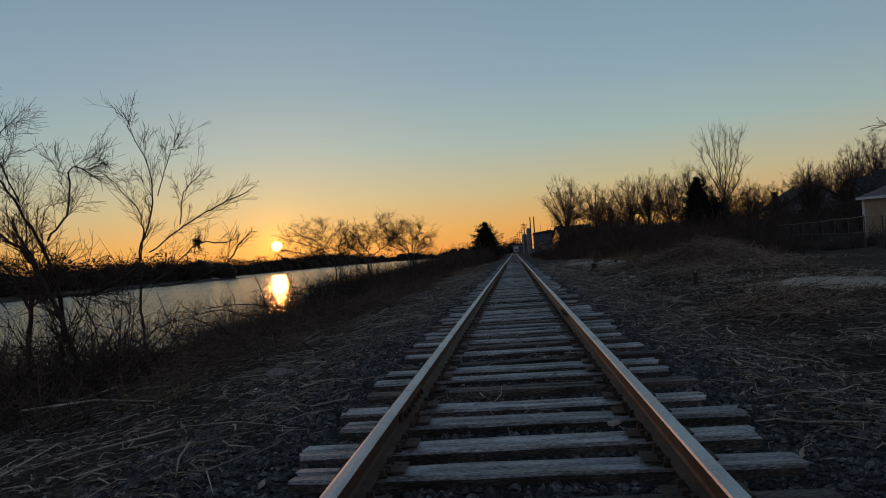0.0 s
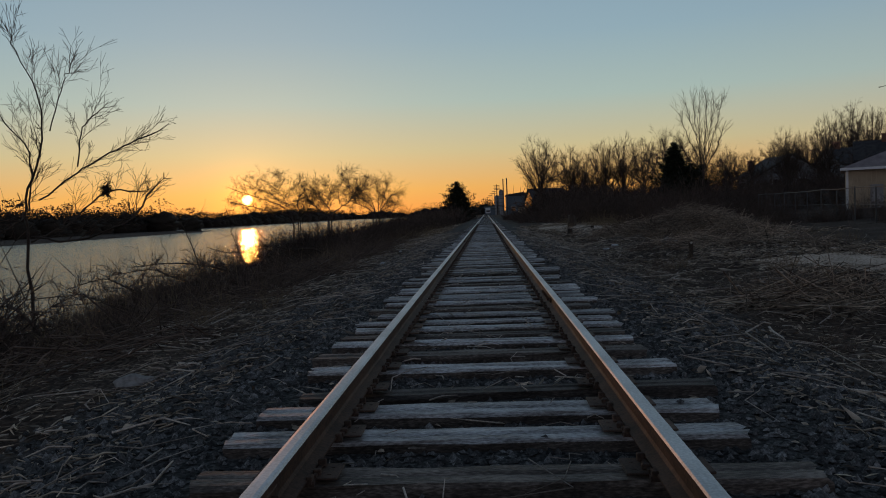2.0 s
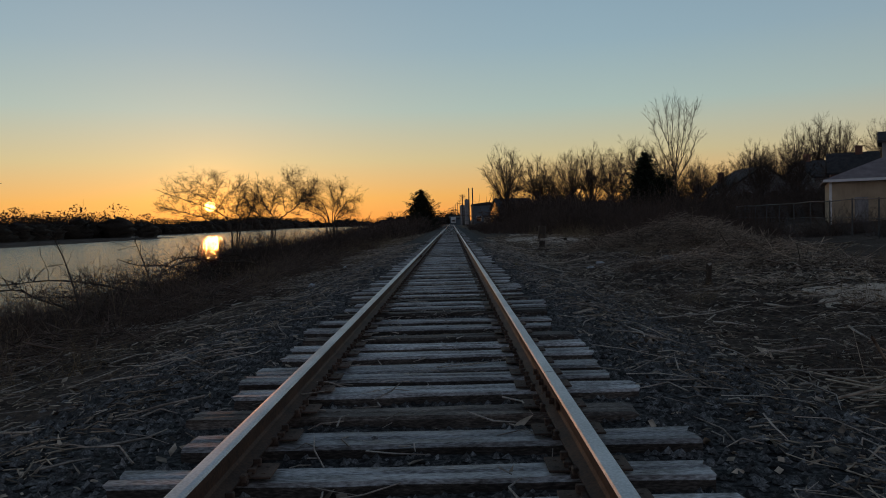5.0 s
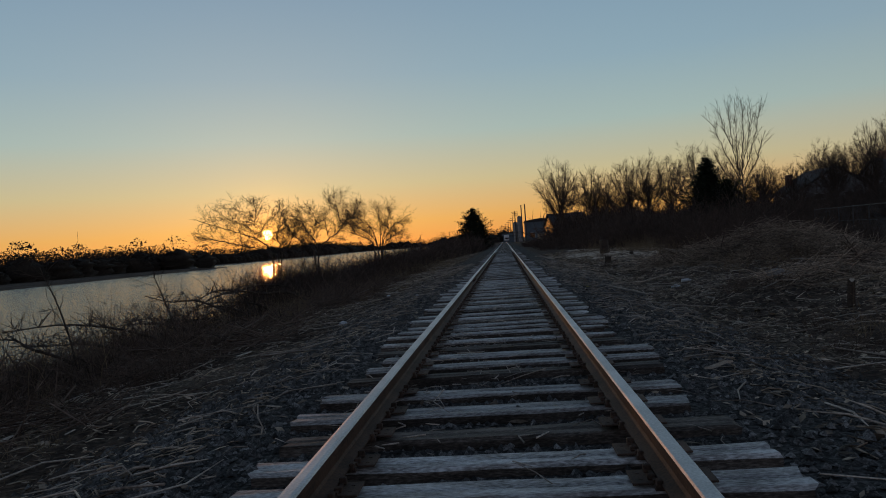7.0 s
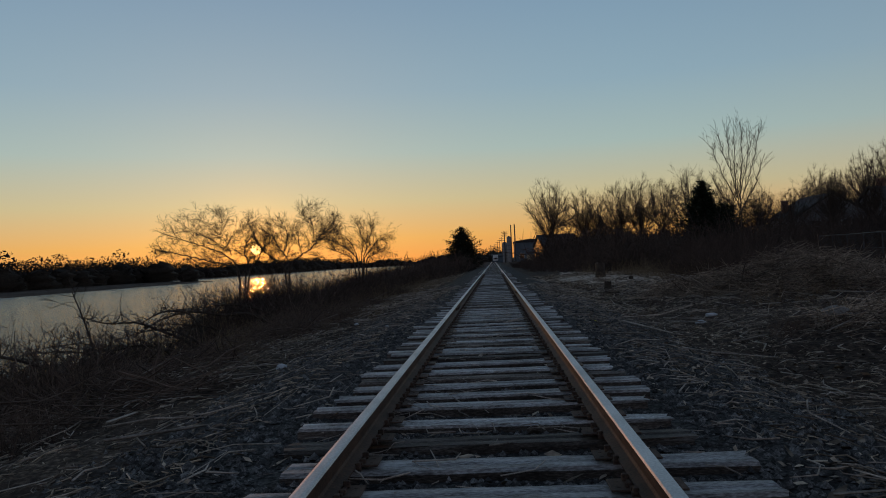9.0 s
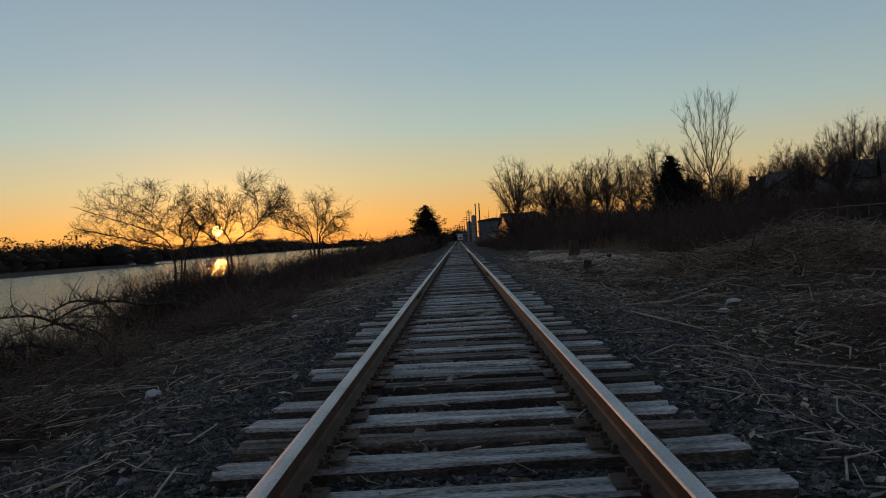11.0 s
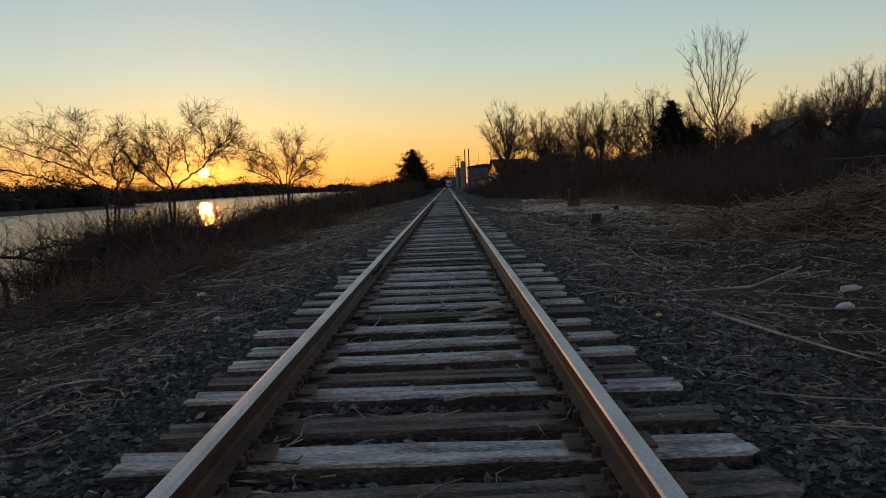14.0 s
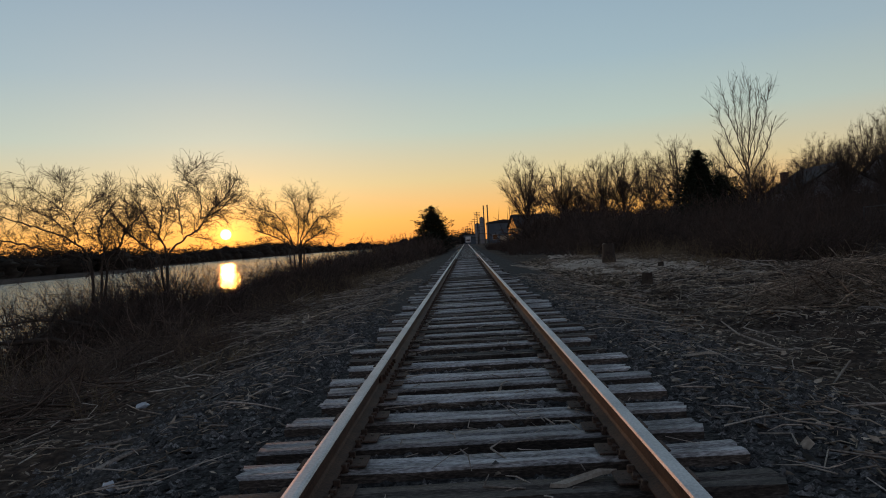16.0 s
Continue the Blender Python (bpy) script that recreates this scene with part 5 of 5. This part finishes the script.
def yellow_house():
    x0, x1, y0, y1, z1 = 26.6, 43.0, 55.8, 64.4, 3.15
    zb = gz(x0, y0) - 0.8
    ob = holder("yellow_house", pose(x0, y0, 0, 0, 0, -25) @ pose(-x0, -y0, 0), "low yellow board-sided house with a grey hip roof", "house")
    part("wall", one_box(x0, x1, y0, y1, zb, z1), YELLOW, ob)
    part("roof", hip_roof(x0, x1, y0, y1, z1 + 0.12, 5.6, 5.4), ROOF, ob)
    part("gutter", one_box(x0 - 0.4, x1 + 0.4, y0 - 0.5, y0 - 0.37, z1 - 0.06, z1 + 0.12), WHITE, ob, "white gutter")
    part("corner_board", one_box(x0 - 0.03, x0 + 0.14, y0 - 0.04, y0 - 0.003, zb, z1), WHITE, ob)
    batten = bpy.data.meshes.new("batten")
    bm = one_box(-0.03, 0.03, -0.03, -0.003, zb, z1 - 0.02)
    bm.to_mesh(batten)
    bm.free()
    batten.materials.append(YELLOW)
    x = x0 + 0.4
    while x < x1:
        if not (30.6 < x < 31.8):
            o = child("batten", batten, ob)
            o.location = (x, y0, 0)
        x += 0.3
    window(ob, 30.75, 31.6, 1.1, 2.1, y0)
    d = part("door", one_box(28.12, 28.94, y0 - 0.07, y0 + 0.02, zb, 2.0), GREYWALL, ob, "grey panelled door")
    part("handle", rod(bmesh.new(), (28.84, y0 - 0.12, 0.95), (28.84, y0 - 0.07, 0.95), 0.03), METAL, d)


def gable_house(name, x0, x1, y0, y1, zb, ze, zr, wall, roof, label, windows=(), chimney=None, across=False, turn=0.0):
    """A house with a gabled roof; across: the ridge runs along x, otherwise along y."""
    ob = holder(name, pose((x0 + x1) / 2, (y0 + y1) / 2, 0, 0, 0, turn), label, "house")
    w, d = (x1 - x0) / 2, (y1 - y0) / 2
    if across:
        bm = prism([(-d, zb), (d, zb), (d, ze), (0, zr), (-d, ze)], -w, w)
        bmesh.ops.rotate(bm, cent=(0, 0, 0), matrix=Matrix.Rotation(radians(90), 3, "Z"), verts=bm.verts)
        s, e = d, w
    else:
        bm = prism([(-w, zb), (w, zb), (w, ze), (0, zr), (-w, ze)], -d, d)
        s, e = w, d
    part("wall", bm, wall, ob)
    o = 0.4
    k = (zr - ze) / s
    bm = prism([(-s - o, ze - o * k), (0, zr), (s + o, ze - o * k), (s + o, ze - o * k + 0.22), (0, zr + 0.25), (-s - o, ze - o * k + 0.22)], -e - o, e + o)
    if across:
        bmesh.ops.rotate(bm, cent=(0, 0, 0), matrix=Matrix.Rotation(radians(90), 3, "Z"), verts=bm.verts)
    part("roof", bm, roof, ob)
    for a in windows:
        window(ob, *a, -d - 0.01)
    if chimney:
        c = part("chimney", one_box(chimney[0] - 0.35, chimney[0] + 0.35, chimney[1] - 0.35, chimney[1] + 0.35, ze, chimney[2]), BRICK, ob)
        part("chimney_cap", one_box(chimney[0] - 0.42, chimney[0] + 0.42, chimney[1] - 0.42, chimney[1] + 0.42, chimney[2], chimney[2] + 0.12), BRICK, c)
    return ob


yellow_house()
gable_house("grey_house", 42.3, 52.7, 67.2, 77.2, 0.5, 9.3, 13.2, GREYWALL, DARKROOF, "tall grey house with a steep gable", [(-4.0, -3.2, 5.4, 7.0), (-0.6, 0.5, 5.4, 7.0), (-0.5, 0.5, 9.6, 10.8), (2.4, 3.3, 5.4, 7.0)], None, False, -30)
gable_house("house_wing", 39.7, 42.1, 69.6, 73.6, 0.5, 7.2, 8.0, GREYWALL, DARKROOF, "low grey side wing with a shallow roof", [(-0.7, 0.5, 5.0, 6.5)], None, True, -30)
gable_house("small_house", 42.6, 47.0, 84, 88.5, 0.5, 5.4, 7.3, BRICK, DARKROOF, "small brick house with a dark roof and chimney", [(-1.7, -0.9, 3.2, 4.5)], (0.6, 0, 8.1), True, -25)
gable_house("white_house", 37.6, 46.4, 103, 112, 0.5, 4.6, 7.2, GREYWALL, DARKROOF, "pale grey hillside house with a dark gable roof", [(-2.6, -1.6, 2.6, 4.0), (1.0, 2.0, 2.6, 4.0)], (-3.2, 2, 6.9))
gable_house("dark_house", 47.4, 57, 100, 109, 0.5, 5.6, 7.8, GREYWALL, DARKROOF, "grey hillside house behind bare trees", [(-2.6, -1.6, 3.0, 4.6)], (-3.6, 0, 8.8), True)
gable_house("trackside_house", 16.4, 24.0, 240, 252, -1.2, 4.6, 8.0, METALWALL, DARKROOF, "small metal-sided trackside shed with a gable roof, dawn glow tinted into its walls", [(-1.0, 0.4, 1.6, 3.0)], None, False, -73)


# ---- far end of the line ----
def far_track():
    """The line beyond the nearer ties, as far as the crossing."""
    v, f, idx = [], [], []
    r = np.random.default_rng(411)

    def block(x0, x1, y0, y1, h0, h1):
        n = len(v)
        for x in (x0, x1):
            for y in (y0, y1):
                z = float(track_z(y))
                v.extend([(x, y, z + h0), (x, y, z + h1)])
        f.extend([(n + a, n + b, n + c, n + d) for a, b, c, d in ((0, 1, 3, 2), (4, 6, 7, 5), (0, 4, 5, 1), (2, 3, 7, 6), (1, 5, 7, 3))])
        # four sides always dark, as painted shade; some tops are dark timber
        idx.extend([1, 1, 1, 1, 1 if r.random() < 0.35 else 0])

    y = TIES[-1] + 0.42
    while y < 330:
        block(-1.24, 1.29, y, y + 0.21, -0.14, 0.018)
        y += r.uniform(0.45, 0.61)
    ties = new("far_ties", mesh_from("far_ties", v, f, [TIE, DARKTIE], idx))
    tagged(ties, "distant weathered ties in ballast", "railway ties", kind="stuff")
    v, f = [], []
    for s in (-1, 1):
        for y in np.arange(66.4, 330, 4):
            block(s * GAUGE - 0.036, s * GAUGE + 0.036, y, y + 4, 0.01, 0.18)
    rails = new("far_rails", mesh_from("far_rails", v, f, STEEL))
    tagged(rails, "distant worn steel rails", "rails", kind="stuff")


far_track()


def utility_pole(x, y, h, arms=2):
    ob = holder("utility_pole", pose(x, y, gz(x, y)), "dark wooden utility pole with crossarms", "utility pole", "utility poles by the line")
    part("pole", rod(bmesh.new(), (0, 0, -0.5), (0, 0, h), 0.17, 0.11), POLE, ob)
    for k in range(arms):
        z = h - 0.5 - 1.1 * k
        a = part("crossarm", one_box(-1.2, 1.2, -0.18, -0.06, z - 0.08, z + 0.08), POLE, ob)
        for u in (-1.05, -0.5, 0.5, 1.05):
            part("insulator", rod(bmesh.new(), (u, -0.12, z + 0.08), (u, -0.12, z + 0.26), 0.05, sides=6), WHITE, a)


for x, y, h, n in ((4.6, 292, 13.5, 2), (5.2, 322, 14, 2), (4.4, 356, 13, 2), (3.6, 395, 13, 1), (2.8, 440, 13, 1), (1.5, 490, 12.5, 1), (0, 545, 12.5, 1), (-2, 610, 12.5, 1)):
    utility_pole(x, y, h - 1.2, n)


def mill():
    x0, x1, y0, y1 = 9.3, 22, 318, 340
    ob = holder("mill_building", pose(0, 0, 0), "blue-grey metal-sided mill building with a dark roof", "industrial building")
    part("wall", prism([(x0, -2), (x1, -2), (x1, 7.6), ((x0 + x1) / 2, 8.3), (x0, 7.6)], y0, y1), BLUEWALL, ob)
    part("roof", prism([(x0 - 0.3, 7.6), ((x0 + x1) / 2, 8.35), (x1 + 0.3, 7.6), (x1 + 0.3, 8.2), ((x0 + x1) / 2, 9.0), (x0 - 0.3, 8.2)], y0 - 0.3, y1 + 0.3), DARKROOF, ob)
    window(ob, 11, 13, 1.0, 3.0, y0 - 0.01)
    part("loading_door", one_box(14, 17, y0 - 0.06, y0 - 0.01, -1.6, 2.4), YELLOW, ob, "pale loading door")
    part("roof_edge", one_box(x0 - 0.35, x1 + 0.35, y0 - 0.4, y0 - 0.31, 7.5, 8.25), DARKROOF, ob)


mill()


def silo(x, y, r, h, label):
    ob = holder("silo", pose(x, y, gz(x, y)), label, "silo", "silos by the mill")
    part("body", rod(bmesh.new(), (0, 0, -0.5), (0, 0, h), r, sides=20), GREYWALL, ob)
    part("cone_roof", rod(bmesh.new(), (0, 0, h), (0, 0, h + r * 0.6), r * 1.04, r * 0.15, sides=20), METAL, ob)
    for k in range(1, 6):
        part("hoop", rod(bmesh.new(), (0, 0, h * k / 6), (0, 0, h * k / 6 + 0.12), r + 0.04, sides=20), METAL, ob)


silo(6.8, 316, 0.9, 10.4, "pale grey storage silo beside the mill")
silo(5.2, 330, 1.0, 8.4, "slim pale storage silo")


def stack(x, y, r, h, label, name="chimney_stack"):
    ob = holder(name, pose(x, y, gz(x, y)), label, "chimney stack", "stacks by the mill")
    part("shaft", rod(bmesh.new(), (0, 0, -0.5), (0, 0, h), r, r * 0.8, sides=14), METAL, ob)
    part("rim", rod(bmesh.new(), (0, 0, h), (0, 0, h + 0.3), r * 0.95, sides=14), METAL, ob)


stack(7.7, 312, 0.28, 14.9, "tall thin metal stack by the mill")
stack(9.3, 314, 0.3, 15.2, "tall thin metal stack by the mill")
stack(18.3, 316, 0.1, 14.1, "thin leaning mast above the mill", "mast")


def box_truck(x, y):
    z = float(track_z(y))
    ob = holder("box_truck", pose(x, y, z), "small white box truck at the far crossing", "truck")
    part("cargo_box", one_box(-1.1, 1.1, 0, 4.6, 0.9, 3.2, 0.06), WHITE, ob)
    cab = part("cab", one_box(-1.0, 1.0, -1.7, -0.08, 0.55, 2.2, 0.15), WHITE, ob)
    part("windscreen", one_box(-0.85, 0.85, -1.74, -1.702, 1.3, 2.0), GLASS, cab, "dark windscreen")
    part("bumper", one_box(-1.0, 1.0, -1.85, -1.76, 0.45, 0.7, 0.03), METAL, ob)
    for a in (-1, 1):
        for b in (-0.9, 3.4):
            part("wheel", rod(bmesh.new(), (a * 0.75, b, 0.42), (a * 1.0, b, 0.42), 0.42, sides=16), DARKROOF, ob)


box_truck(1.0, 333)
gable_house("far_warehouse", -0.5, 7, 352, 366, -2.2, 2.4, 3.4, BLUEWALL, DARKROOF, "distant low warehouse at the end of the line", [(-2.5, -1.2, 0.2, 1.4)], None, True)


# ---- ballast ----
def ballast():
    """Crushed stone between and beside the ties, each stone a small angular lump."""
    r = np.random.default_rng(401)
    base = np.array([(1, 0, 0.1), (-1, 0, -0.1), (0.1, 1, 0), (-0.1, -1, 0.1), (0, 0.15, 1)], float)
    faces = np.array([(0, 2, 4), (2, 1, 4), (1, 3, 4), (3, 0, 4)])
    n = 105000
    y = 0.2 + 33 * r.random(n) ** 1.12
    x = r.uniform(-3.0, 3.0, n)
    x = np.where(np.abs(x) > 2.2, np.sign(x) * (2.2 + (np.abs(x) - 2.2) * r.random(n)), x)
    ties = np.array(TIES)
    near = np.abs(y[:, None] - ties[None]).min(1)
    on_tie = (near < 0.125) & (x > -1.26) & (x < 1.31)
    on_rail = np.abs(np.abs(x) - GAUGE) < 0.085
    keep = ~on_rail & (~on_tie | (r.random(n) < 0.002))
    x, y, on_tie = x[keep], y[keep], on_tie[keep]
    n = len(x)
    size = r.uniform(0.012, 0.032, n) * np.where(np.abs(x) > 1.6, 1.1, 1.0)
    z = ground_z(x, y) + size * r.uniform(-0.05, 0.4, n)
    z = np.where(on_tie, track_z(y) + size * 0.5, z)
    shape = size[:, None] * r.uniform(0.6, 1.25, (n, 3)) * np.array([1, 1, 0.8])
    jag = 1 + r.uniform(-0.4, 0.4, (n, len(base), 3))
    ang = r.uniform(0, 6.283, n)
    v = base[None] * jag * shape[:, None]
    c, s = np.cos(ang)[:, None], np.sin(ang)[:, None]
    v = np.stack([v[..., 0] * c - v[..., 1] * s, v[..., 0] * s + v[..., 1] * c, v[..., 2]], -1) + np.stack([x, y, z], -1)[:, None]
    f = faces[None] + (np.arange(n) * len(base))[:, None, None]
    ob = new("ballast", mesh_from("ballast", v.reshape(-1, 3), f.reshape(-1, 3), STONE))
    tagged(ob, "dark grey crushed-stone ballast round the ties", "ballast", kind="stuff")


ballast()
